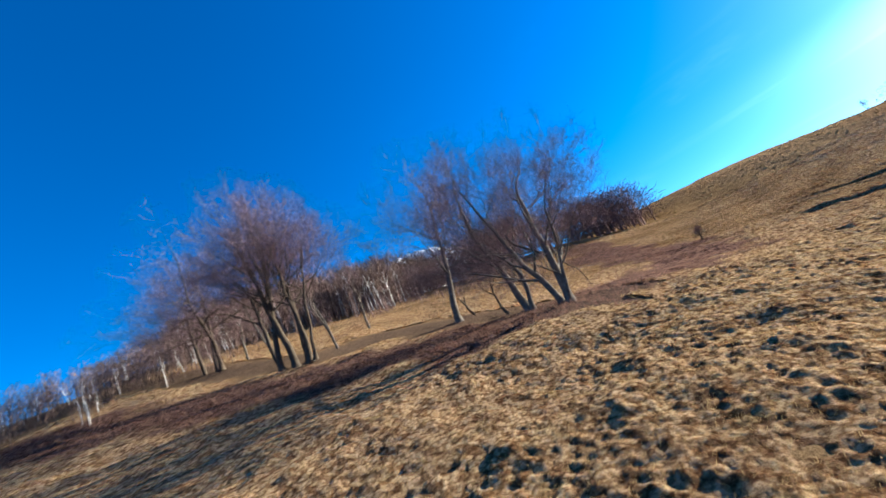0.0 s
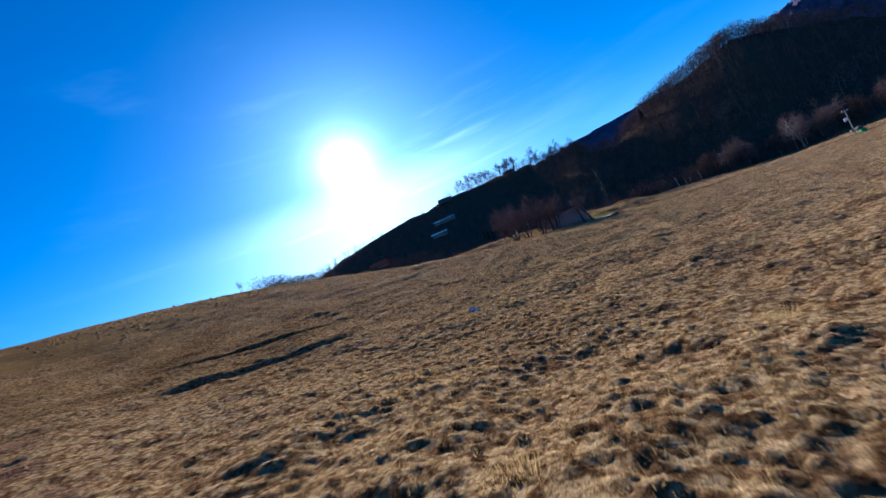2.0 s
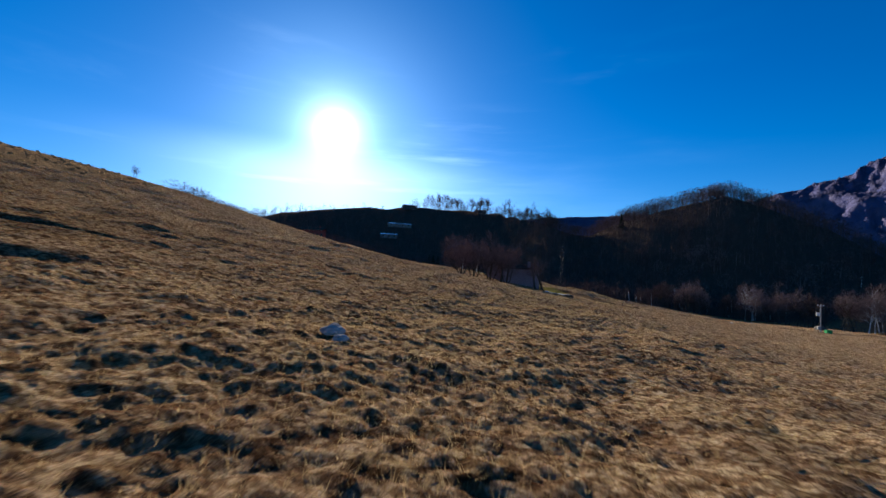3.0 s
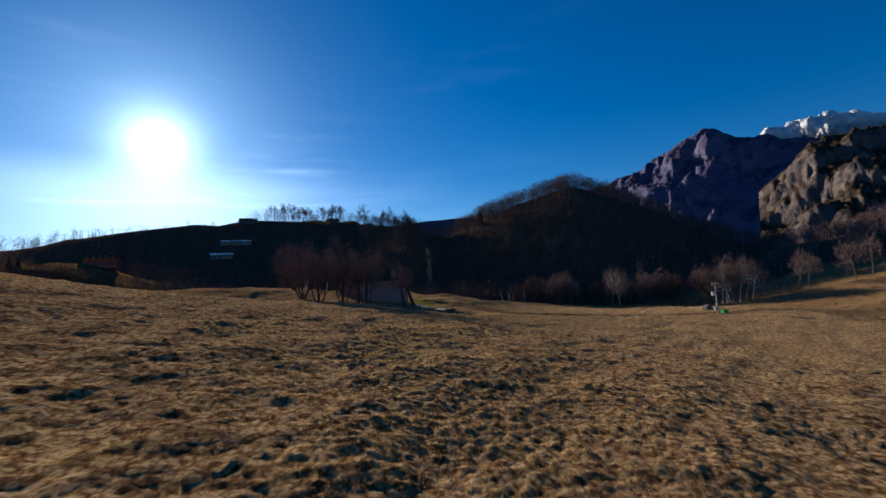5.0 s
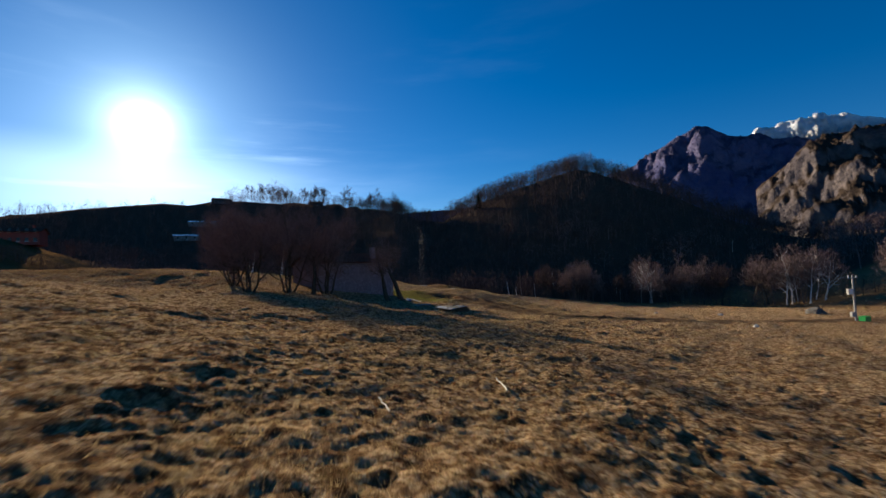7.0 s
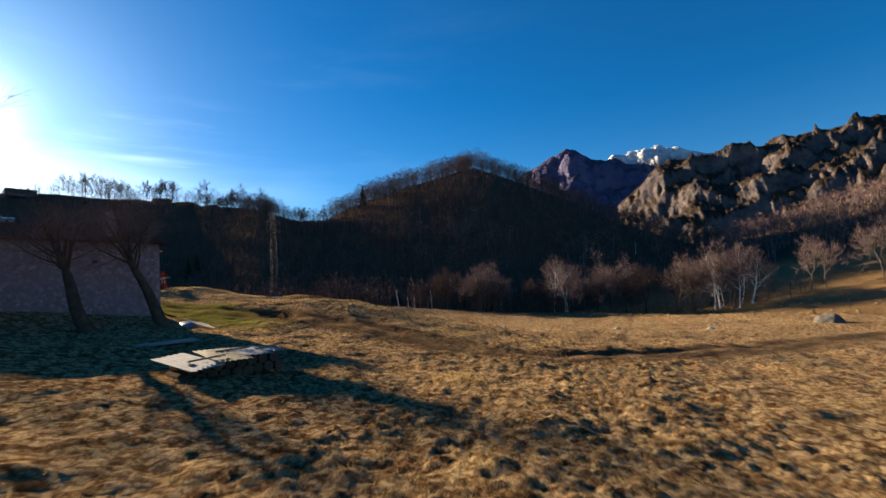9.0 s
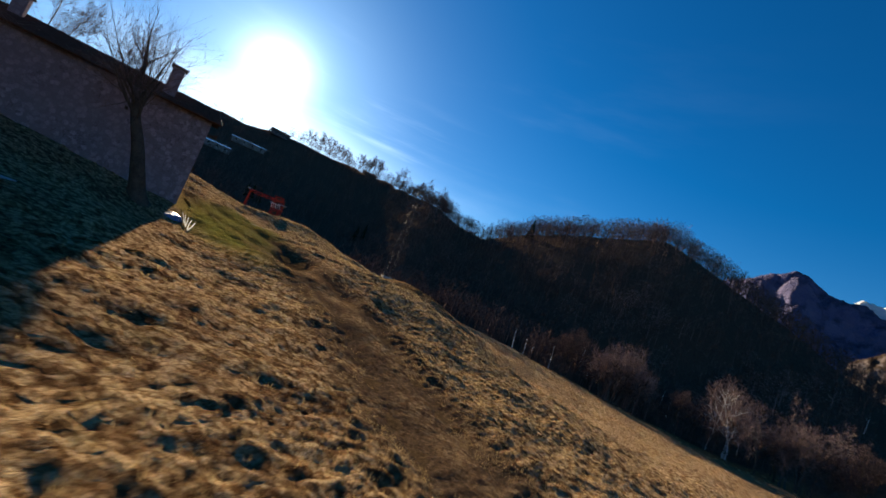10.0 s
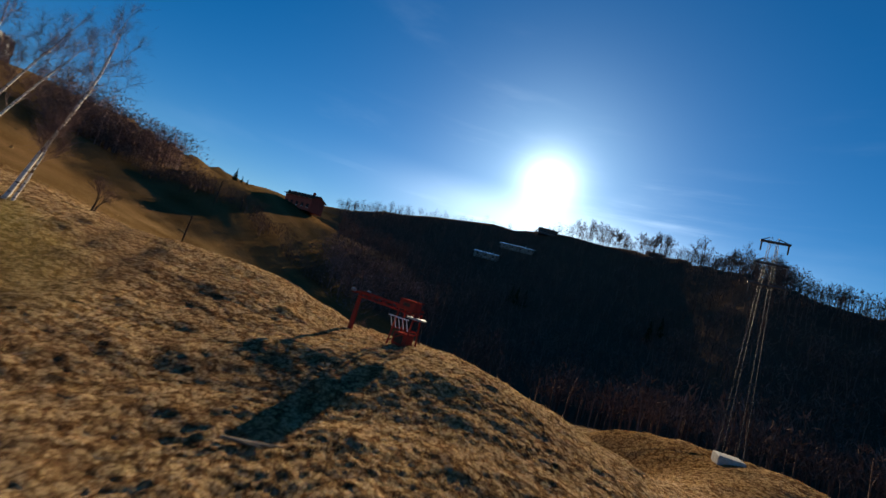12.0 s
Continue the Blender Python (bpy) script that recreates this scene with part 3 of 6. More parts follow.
def grow(wood, twigs, rng, p, d, length, r, level, spec):
    """One limb and, along it, its side limbs down to twigs."""
    steps = (7, 5, 4, 3)[min(level, 3)]
    pts, rad = [p], [r]
    end_r = r * (0.45 if level == 0 else 0.25)
    for k in range(steps):
        d = unit(d + rng.normal(size=3) * spec["wander"] + np.array([0, 0, spec["lift"]]) * (0.5 if level else 0.2))
        p = p + d * length / steps
        pts.append(p)
        rad.append(r + (end_r - r) * (k + 1) / steps)
    if level <= spec.get("bark", 2):
        wood.tube(pts, rad, (8, 6, 4, 3)[level])
    else:
        twigs.tube(pts, rad, 3)
    pts = np.array(pts)
    if level >= spec["levels"]:
        n = spec["twigs"]
        k = rng.uniform(0.15, 1.0, n) * (len(pts) - 1)
        i = np.minimum(k.astype(int), len(pts) - 2)
        base = pts[i] + (pts[i + 1] - pts[i]) * (k - i)[:, None]
        way = d + rng.normal(size=(n, 3)) * 0.8 + np.array([0, 0, 0.25])
        way /= np.linalg.norm(way, axis=1)[:, None]
        size = rng.uniform(0.35, 1.0, n) * spec["twig"]
        tip = base + way * size[:, None]
        twigs.blades(base, tip, np.full(n, spec["thin"]), rng)
        side = base + way * size[:, None] * 0.5
        w2 = way + rng.normal(size=(n, 3)) * 0.6
        twigs.blades(side, side + w2 * size[:, None] * 0.45, np.full(n, spec["thin"] * 0.8), rng)
        return
    n = spec["forks"][level]
    turn = rng.uniform(0, 6.283)
    for k in range(n):
        f = spec["from"][level] + (1 - spec["from"][level]) * (k + rng.uniform(0.2, 0.8)) / n
        q = f * (len(pts) - 1)
        i = min(int(q), len(pts) - 2)
        at = pts[i] + (pts[i + 1] - pts[i]) * (q - i)
        axis = unit(pts[i + 1] - pts[i])
        turn += 2.4 + rng.uniform(-0.4, 0.4)
        s = unit(np.cross(axis, [0.3, 0.2, 1.0]))
        c = np.cross(axis, s)
        open_ = radians(rng.uniform(*spec["spread"]))
        nd = axis * math.cos(open_) + (s * math.cos(turn) + c * math.sin(turn)) * math.sin(open_)
        grow(wood, twigs, rng, at, nd, length * spec["shrink"] * rng.uniform(0.75, 1.15) * (1.15 - 0.45 * f if level == 0 else 1.0), max(rad[i] * spec["thick"], spec["thin"]), level + 1, spec)
    # the leader goes on
    grow(wood, twigs, rng, pts[-1], d, length * spec["shrink"] * 0.8, end_r, level + 1, spec)


BEECH = dict(levels=3, forks=(7, 5, 4), spread=(22, 52), shrink=0.62, thick=0.5, wander=0.10, lift=0.22, twigs=9, twig=0.9, thin=0.013, **{"from": (0.35, 0.25, 0.2)})


def bare_tree(name, x, y, seed, stems, spec, bark, twig, turn=0.0, **tags):
    """A leafless tree. stems: (offset x, offset y, lean x, lean y, length, radius)."""
    rng = np.random.RandomState(seed)
    wood, twigs = Tubes(), Tubes()
    for ox, oy, lx, ly, length, r in stems:
        p = np.array([ox, oy, -0.25])
        d = unit(np.array([lx, ly, 1.0]))
        wood.tube([p, p + d * 0.25 + [0, 0, 0.05], p + d * 0.7], [r * 1.9, r * 1.25, r], 8)
        grow(wood, twigs, rng, p + d * 0.55, d, length, r, 0, spec)
    t = thing(name, x, y, None, turn, **tags)
    under(new("trunk", wood.mesh("trunk", bark)), t)
    under(new("crown", twigs.mesh("crown", twig, False)), t)
    return t


# ---------------------------------------------------------------- the ground, one sheet to the horizon
def lines(lo, hi, step, far):
    mid = list(np.arange(lo, hi + step / 2, step))
    up, s, v = [], step, hi
    while v < far:
        s *= 1.085
        v += s
        up.append(v)
    down, s, v = [], step, lo
    while v > -far:
        s *= 1.085
        v -= s
        down.append(v)
    return np.array(down[::-1] + mid + up)


def covers(me, x, y):
    """What grows where, for the ground's and the turf's colours."""
    trk = off_track(x, y)
    # the shadow patch by the track is darkened with the track's earth colour
    worn = np.clip((smooth(2.5, 1.3, trk) * 0.92 + rut_depth(trk) * 0.3) * (0.4 + 0.6 * smooth(-4, 0, x)) * (0.85 + 0.3 * waves(x, y, 2.5, 73)) + dyke(x, y) * 0.8 + smooth(0.3, 0.7, shade_patch(x, y)), 0, 1)
    for name, v in (("heath", heath_cover(x, y)), ("green", green_cover(x, y)), ("bracken", np.clip(bracken_cover(x, y), 0, 1)), ("track", worn), ("wood", wood_cover(x, y))):
        me.attributes.new(name, "FLOAT", "POINT").data.foreach_set("value", np.ascontiguousarray(v, np.float32).ravel())


def build_ground():
    gx, gy = lines(-26, 36, 0.8, 4600), lines(-90, 98, 0.8, 4600)
    x, y = np.meshgrid(gx, gy)
    z = ground_z(x, y)
    n, m = len(gx), len(gy)
    i = (np.arange(m - 1)[:, None] * n + np.arange(n - 1)[None]).ravel()
    me = mesh_from("ground", np.stack([x, y, z], -1).reshape(-1, 3), np.stack([i, i + 1, i + n + 1, i + n], -1), MEADOW, True)
    covers(me, x, y)
    return tagged(new("ground", me), "dry winter pasture and wooded hills, one sheet", "ground", kind="structure")


build_ground()


def ridged(x, y, size, seed, octaves=6):
    z, amp = 0, 1.0
    for k in range(octaves):
        z = z + amp * (1 - np.abs(waves(x, y, size / 2 ** k, seed + k)) * 1.3)
        amp *= 0.6
    return z / 1.7


def mountain(name, mat, profile, near, far, rough, size, seed, label, foot=-40, fine=170):
    """A range along an arc round the hub. profile: degrees left of north, rise in degrees as seen from the meadow."""
    profile = np.array(profile)
    az = np.radians(np.linspace(profile[0, 0], profile[-1, 0], fine))
    depth = np.linspace(0, 1, fine // 3)
    a, k = np.meshgrid(az, depth)
    crest = np.interp(np.degrees(a), profile[:, 0] if profile[0, 0] < profile[-1, 0] else profile[::-1, 0], profile[:, 1] if profile[0, 0] < profile[-1, 0] else profile[::-1, 1])
    r = near + (far - near) * k
    x, y = 3 - np.sin(a) * r, 15 + np.cos(a) * r
    top = near + (far - near) * 0.62
    height = np.tan(np.radians(crest)) * top
    up = smooth(0, 0.62, k) ** 0.8 * (1 - 0.5 * smooth(0.64, 1, k))
    fold = (ridged(x, y, size, seed) - 0.55) * rough * height
    z = foot + (height - foot) * up + fold * smooth(0, 0.25, k) * (1 - 0.9 * np.exp(-((k - 0.62) / 0.10) ** 2))
    n = a.shape[1]
    i = (np.arange(a.shape[0] - 1)[:, None] * n + np.arange(n - 1)[None]).ravel()
    me = mesh_from(name, np.stack([x, y, z], -1).reshape(-1, 3), np.stack([i, i + 1, i + n + 1, i + n], -1), mat, True)
    return tagged(new(name, me), label, "mountain", kind="structure")


# aerial haze is in the base colours: bluish crag darks, far slopes blue all over
CRAG = mountain_material("crags", (0.048, 0.046, 0.063), (0.264, 0.207, 0.180), (0.088, 0.063, 0.048), None, 0.03)
HAZE_BLUE_ROCK = mountain_material("far slopes blued by haze", (0.085, 0.092, 0.21), (0.215, 0.185, 0.275), (0.135, 0.125, 0.215), None, 0.005)
SNOW_ROCK = mountain_material("snowy rock", (0.14, 0.14, 0.15), (0.34, 0.33, 0.33), (0.2, 0.19, 0.18), (560, 700), 0.006)
mountain("backdrop_crags", CRAG, [(-36.5, 7.0), (-39, 9.0), (-41, 10.8), (-46.7, 11.6), (-52.7, 11.8), (-57, 12.0), (-60, 12.2), (-64, 10.5), (-72, 10), (-85, 8), (-100, 4)][::-1],
         520, 1150, 0.19, 200, 41, "sunlit rocky ridge with dry grass ledges", fine=330)
mountain("backdrop_peak", HAZE_BLUE_ROCK, [(-5, 8.6), (-10, 9.2), (-14, 9.7), (-17, 9.8), (-20, 10.3), (-22, 11.0), (-25, 12.0), (-28, 13.2), (-31.2, 14.9), (-32.5, 14.9), (-34.2, 13.7), (-37, 12.6), (-42, 11.0), (-50, 9), (-60, 6)][::-1],
         1300, 2400, 0.14, 420, 47, "brown mountain with a flat summit, blue haze in its colour", fine=280)
mountain("backdrop_snow", SNOW_ROCK, [(-33, 10), (-36, 12.8), (-38.5, 13.5), (-40.3, 13.8), (-43.9, 12.9), (-46.7, 11.9), (-52, 10.5), (-62, 8)][::-1],
         2400, 3700, 0.18, 600, 53, "snow-capped mountain crest")
mountain("backdrop_west", SNOW_ROCK, [(92, 11), (97, 13), (101, 15.6), (104, 16.5), (107, 15.8), (112, 13), (120, 11)], 2300, 3600, 0.2, 500, 59, "small snowy summit behind the woods")
mountain("backdrop_valley", HAZE_BLUE_ROCK, [(-10, 8.6), (-4, 8.7), (0, 8.5), (3, 8.4), (8, 8.1), (14, 7.4), (20, 6)], 1500, 2300, 0.1, 500, 61, "low hill in the valley gap, blue haze in its colour")


# ---------------------------------------------------------------- woods on the hills
def small_tree(rng, height, slim, low=False, dense=1.0):
    """Vertices and triangles of one leafless tree for the far woods."""
    t = Tubes()
    lean = rng.normal(size=2) * 0.06
    top = np.array([lean[0] * height, lean[1] * height, height * 0.75])
    t.tube([(0, 0, -0.6), top * 0.5, top], [0.022 * height, 0.014 * height, 0.004 * height], 3)
    n = 7
    f = rng.uniform(0.3, 0.9, n)
    a = rng.uniform(0, 6.283, n)
    base = f[:, None] * top
    tip = base + np.stack([np.cos(a) * slim, np.sin(a) * slim, np.full(n, 0.55)], 1) * (height * rng.uniform(0.22, 0.4, n))[:, None]
    t.blades(base, tip, np.full(n, 0.012 * height), rng)
    n = int(130 * dense) if low else 34
    a, u = rng.uniform(0, 6.283, n), rng.uniform(0, 1, n) ** 0.5
    h = rng.uniform(-0.8, 1.0, n)
    wide = np.sqrt(1 - h * h) * u
    base = np.stack([np.cos(a) * wide * slim * 0.62, np.sin(a) * wide * slim * 0.62, (0.46 + h * 0.46) if low else (0.60 + h * 0.32)], 1) * height
    way_ = np.stack([np.cos(a) * u * 0.7, np.sin(a) * u * 0.7, np.full(n, 0.3 if low else 0.8)], 1) + rng.normal(size=(n, 3)) * 0.35
    tip = base + way_ * (height * rng.uniform(0.07, 0.17, n))[:, None]
    t.blades(base, tip, np.full(n, (0.022 / dense if low else 0.027) * height), rng)
    return np.concatenate(t.v), np.concatenate(t.t)


def fine_tree(rng):
    """A slender young tree: a pale thin stem under a fine upright crown."""
    t = Tubes()
    lean = rng.normal(size=2) * 0.05
    top = np.array([lean[0], lean[1], 0.92])
    t.tube([(0, 0, -0.1), top * 0.5 + np.array([*rng.normal(size=2) * 0.015, 0]), top], [0.013, 0.009, 0.002], 3)
    n = 72
    f, a = rng.uniform(0.25, 0.98, n), rng.uniform(0, 6.283, n)
    out_by = rng.uniform(0.0, 0.20, n) * np.sin(np.clip((1.12 - f) * 2.4, 0, 1.57)) ** 0.7
    base = f[:, None] * top + np.stack([np.cos(a) * out_by, np.sin(a) * out_by, np.zeros(n)], 1)
    tip = base + np.stack([np.cos(a) * 0.6, np.sin(a) * 0.6, np.full(n, 1.0)], 1) * rng.uniform(0.06, 0.15, n)[:, None] + rng.normal(size=(n, 3)) * 0.03
    t.blades(base, tip, rng.uniform(0.009, 0.017, n), rng)
    return np.concatenate(t.v), np.concatenate(t.t)


def stem_only(rng):
    """A slender white stem with a few limbs, for a far birch."""
    t = Tubes()
    lean = rng.normal(size=2) * 0.07
    top = np.array([lean[0], lean[1], 0.85])
    mid = top * 0.5 + np.array([*rng.normal(size=2) * 0.02, 0])
    t.tube([(0, 0, -0.1), mid, top], [0.016, 0.011, 0.003], 4)
    for _ in range(4):
        f, a = rng.uniform(0.35, 0.8), rng.uniform(0, 6.283)
        t.tube([top * f, top * f + [math.cos(a) * 0.09, math.sin(a) * 0.09, 0.16]], [0.006, 0.002], 3)
    return np.concatenate(t.v), np.concatenate(t.t)


def woods(name, spots, heights, mat, seed, label, slim=0.5, low=False, stems=False, fine=False, dense=1.0):
    rng = np.random.RandomState(seed)
    kinds = [stem_only(rng) if stems else fine_tree(rng) if fine else small_tree(rng, 1.0, slim * rng.uniform(0.8, 1.25), low, dense) for _ in range(8)]
    zs = ground_z(spots[:, 0], spots[:, 1])
    vs, ts, n = [], [], 0
    for (x, y), z, h in zip(spots, zs, heights):
        v, t = kinds[rng.randint(8)]
        a = rng.uniform(0, 6.283)
        c, s = math.cos(a) * h, math.sin(a) * h
        vs.append(np.stack([v[:, 0] * c - v[:, 1] * s + x, v[:, 0] * s + v[:, 1] * c + y, v[:, 2] * h + z], 1))
        ts.append(t + n)
        n += len(v)
    me = mesh_from(name, np.concatenate(vs), np.concatenate(ts), mat)
    return tagged(new(name, me), label, "woods", kind="stuff")


def scatter_woods():
    rng = np.random.RandomState(77)
    az = np.radians(rng.uniform(-74, 62, 14000))
    r = rng.uniform(64, 312, 14000)
    x, y = HUB[0] - np.sin(az) * r, HUB[1] + np.cos(az) * r
    keep = (wood_cover(x, y) > rng.uniform(0.2, 1.2, 14000)) & (r < np.interp(np.degrees(az), RING[:, 0], RING[:, 1]) + np.interp(np.degrees(az), [0, 12, 40, 62], [14, -8, -6, 6]))
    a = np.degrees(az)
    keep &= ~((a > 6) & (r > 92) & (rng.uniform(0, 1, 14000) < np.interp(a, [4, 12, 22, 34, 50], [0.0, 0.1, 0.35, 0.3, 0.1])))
    # same woods in two tones: lighter twigs paint the sunlit side, dark ones the shade
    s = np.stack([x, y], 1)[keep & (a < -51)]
    woods("sunlit_woods", s, rng.uniform(4.0, 7.5, len(s)), TWIG, 98, "brown bare woodland of the eastern hillside, sunlight in its lighter twig colour")
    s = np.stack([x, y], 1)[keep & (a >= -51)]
    woods("far_woods", s, rng.uniform(4.0, 7.5, len(s)), DARK_TWIG, 78, "leafless brown woodland covering the hillsides, in the darker twig tone of shade")
    # the woods beyond the first slope
    n = 4600
    x, y = rng.uniform(-80, 25, n), rng.uniform(-150, -86, n)
    keep = y < -96 - 0.10 * (x + 20) + rng.normal(size=n) * 2.0
    keep |= (x < -38) & (y < -78 - (x + 38) * 0.25)
    keep |= (x < -24 + rng.normal(size=n) * 2) & (y < -84)
    keep &= (y > -122) | (rng.uniform(0, 1, n) < 0.2)
    s = np.stack([x, y], 1)[keep]
    tall = rng.uniform(2.6, 4.6, len(s)) * np.interp(s[:, 0], [-35, -18, -8, 10], [2.0, 1.4, 0.8, 0.7])
    woods("slope_woods", s, tall, FAR_TWIG, 79, "bare purplish-brown woodland of slender stems beyond the pasture", fine=True)
    pale = rng.uniform(0, 1, len(s)) < 0.16
    woods("birch_stems", s[pale] + 0.3, tall[pale] * 0.9, BIRCH_BARK, 95, "white birch stems standing in the bare woodland", stems=True)
    # scrub between the beeches and the woodland
    n = 150
    x, y = rng.uniform(-30, -9, n), rng.uniform(-98, -66, n)
    keep = (x < -17 - 0.28 * (y + 98) * 0.5 + rng.normal(size=n) * 2)
    s = np.stack([x, y], 1)[keep]
    woods("slope_scrub", s, rng.uniform(0.9, 2.6, len(s)), TWIG, 99, "brown leafless scrub behind the beeches", 0.9, True, dense=1.6)
    n = 800
    x, y = rng.uniform(-66, -33, n), rng.uniform(-112, -57, n)
    keep = (x < -36 - 0.12 * np.abs(y + 75) + rng.normal(size=n) * 1.5) & (y < -84)
    x, y = np.append(x[keep], [*rng.uniform(-66, -45, 75), *rng.uniform(-62, -40, 90)]), np.append(y[keep], [*rng.uniform(-58, -45, 75), *rng.uniform(-84, -58, 90)])
    s = np.stack([x, y], 1)
    woods("hill_thicket", s, np.where(s[:, 1] < -80, 0.6, 1.0) * rng.uniform(6.5, 9.0, len(s)), TWIG, 81, "brown thicket of bare trees over the slope", 0.75, True, dense=2.0)
    # bushes up the gully of the western slope
    n = 170
    f = rng.uniform(0, 1, n)
    x = np.interp(f, [0, 0.3, 0.5, 0.75, 1], [-142, -113, -104, -94, -79]) + rng.normal(size=n) * 2.0
    y = np.interp(f, [0, 0.3, 0.5, 0.75, 1], [78, 80.5, 88.5, 101, 113]) + rng.normal(size=n) * 2.0
    woods("gully_bushes", np.stack([x, y], 1), rng.uniform(2.0, 4.4, n), DARK_TWIG, 80, "purple-brown leafless bushes along a gully", 0.9, True)
    n = 110
    a, r = np.radians(rng.uniform(78, 90, n)), rng.uniform(120, 140, n)
    woods("crest_bushes", np.stack([-np.sin(a) * r, 65 + np.cos(a) * r], 1), rng.uniform(6.0, 11.5, n), TWIG, 82, "rounded purple-brown bushes on the western crest", 1.15, True, dense=1.6)
    n = 60
    woods("valley_bushes", np.stack([rng.uniform(-92, -68, n), rng.uniform(113, 134, n)], 1), rng.uniform(4.0, 8.5, n), TWIG, 85, "brown leafless trees in the side valley", 0.9, True)
    n = 120
    x = rng.uniform(10, 84, n)
    y = np.interp(x, [10, 30, 50, 62, 84], [111, 109, 102, 90, 80]) + rng.uniform(0, 1, n) ** 1.5 * 14
    woods("edge_thicket", np.stack([x, y], 1), rng.uniform(1.6, 4.2, n), DARK_TWIG, 84, "dark brown thicket along the foot of the woods", 0.9, True)
    n = 200
    a = rng.uniform(5, 31, n)
    r = np.interp(a, RING[:, 0], RING[:, 1]) + rng.uniform(-12, 4, n)
    tall = rng.uniform(4.0, 8.0, n) * (0.75 + 0.35 * np.sin(a * 2.3) ** 2)
    woods("ridge_woods", np.stack([HUB[0] - np.sin(np.radians(a)) * r, HUB[1] + np.cos(np.radians(a)) * r], 1), tall, DARK_TWIG, 86, "belt of rounded bare trees along the ridge", 0.8, True)
    n = 170
    a = rng.uniform(-33, -1, n)
    r = np.interp(a, RING[:, 0], RING[:, 1]) + rng.uniform(-14, 2, n)
    woods("crest_woods", np.stack([HUB[0] - np.sin(np.radians(a)) * r, HUB[1] + np.cos(np.radians(a)) * r], 1), rng.uniform(5.5, 9.0, n), TWIG, 87, "rounded bare trees crowning the wooded hill", 0.8, True)
    n = 40
    at = np.where(np.arange(n)[:, None] < 24, [[42, 147.5]], [[74, 134]]) + rng.normal(size=(n, 2)) * [7, 2.5]
    woods("pale_thicket", at, rng.uniform(3.5, 7.0, n), PALE_TWIG, 88, "pale pinkish bare trees standing out on the dark hillside", 0.7, True)
    x, y = rng.uniform(15, 95, 16), rng.uniform(112, 135, 16)
    woods("pale_stems", np.stack([x, y], 1), rng.uniform(3, 5, 16), BIRCH_BARK, 96, "scattered white stems in the dark wood", stems=True)


scatter_woods()

# ---------------------------------------------------------------- trees of the first slope
ROW = "beeches on the pasture edge"
OPEN = dict(BEECH, forks=(7, 5, 4), twigs=24, thin=0.0075, twig=0.95, spread=(26, 60), lift=0.13, shrink=0.66, wander=0.14, **{"from": (0.14, 0.2, 0.2)})
DOME = dict(BEECH, forks=(7, 6, 4), twigs=32, thin=0.0078, twig=1.1, spread=(30, 66), lift=0.12, shrink=0.72, wander=0.12, **{"from": (0.40, 0.15, 0.2)})
DROOP = dict(BEECH, forks=(9, 5, 4), twigs=26, thin=0.008, twig=1.2, spread=(55, 88), lift=-0.01, shrink=0.74, **{"from": (0.40, 0.2, 0.15)})
CLUMP = dict(BEECH, forks=(7, 5, 4), twigs=26, thin=0.0078, twig=1.1, spread=(28, 60), lift=0.10, shrink=0.70, wander=0.10, **{"from": (0.50, 0.2, 0.2)})
for bx, by, seed, stems, spec, bark, words in (
        (6.6, -67.2, 11, [(0, 0, 0.0, 0.06, 6.0, 0.20), (-0.2, -0.3, -0.08, -0.15, 5.6, 0.17), (0.15, -0.1, 0.12, 0.26, 4.4, 0.10)], OPEN, BARK, "leafless old beech, forked low, with mossy foot"),
        (3.6, -69.2, 12, [(0, 0, -0.10, -0.12, 6.0, 0.21), (0.4, 0.2, 0.0, 0.10, 5.6, 0.13), (-0.2, 0.2, -0.3, 0.2, 3.6, 0.08)], OPEN, BARK, "leafless leaning beech with pale grey limbs"),
        (-1.1, -73.9, 13, [(0, 0, -0.05, 0.0, 6.4, 0.24)], dict(DOME, **{"from": (0.42, 0.2, 0.2)}), BARK, "single straight leafless beech with rounded crown"),
        (1.4, -84.7, 14, [(0, 0, 0, 0.0, 7.0, 0.25), (0.5, -0.7, 0.05, -0.06, 6.8, 0.2), (-0.6, 0.6, -0.05, 0.06, 6.8, 0.2), (0.2, 1.2, 0, 0.14, 6.4, 0.17), (-0.3, -1.2, 0, -0.15, 6.4, 0.17), (0.4, 1.7, 0.05, 0.24, 5.6, 0.12)], CLUMP, DARK_BARK, "clump of dark beech stems with one broad reddish crown"),
        (-3.0, -94.0, 15, [(0, 0, 0, -0.05, 6.6, 0.2), (0.5, 0.7, 0, 0.05, 6.4, 0.17), (0.2, -1.0, 0, -0.22, 5.8, 0.16)], DROOP, DARK_BARK, "three slender leafless beech stems with drooping crown")):
    bare_tree("beech_tree", bx, by, seed, stems, spec, bark, BEECH_TWIG, label=words, category="tree", group=ROW)
SLIM = dict(BEECH, forks=(5, 3, 3), levels=3, twigs=5, shrink=0.45)
for bx, by, seed, h, r in ((-8.0, -82.7, 21, 4.6, 0.11), (-4.7, -84.6, 22, 5.0, 0.10), (-2.4, -83.4, 23, 4.8, 0.09), (-1.0, -87.5, 24, 4.6, 0.08), (-5.5, -93.0, 25, 4.8, 0.10)):
    bare_tree("young_beech_tree", bx, by, seed, [(0, 0, 0.02, -0.06, h, r)], SLIM, BARK, BEECH_TWIG, label="slim straight young beech without leaves", category="tree", group="young beeches")
STUB = dict(BEECH, forks=(2, 2, 1), twigs=1, levels=2)
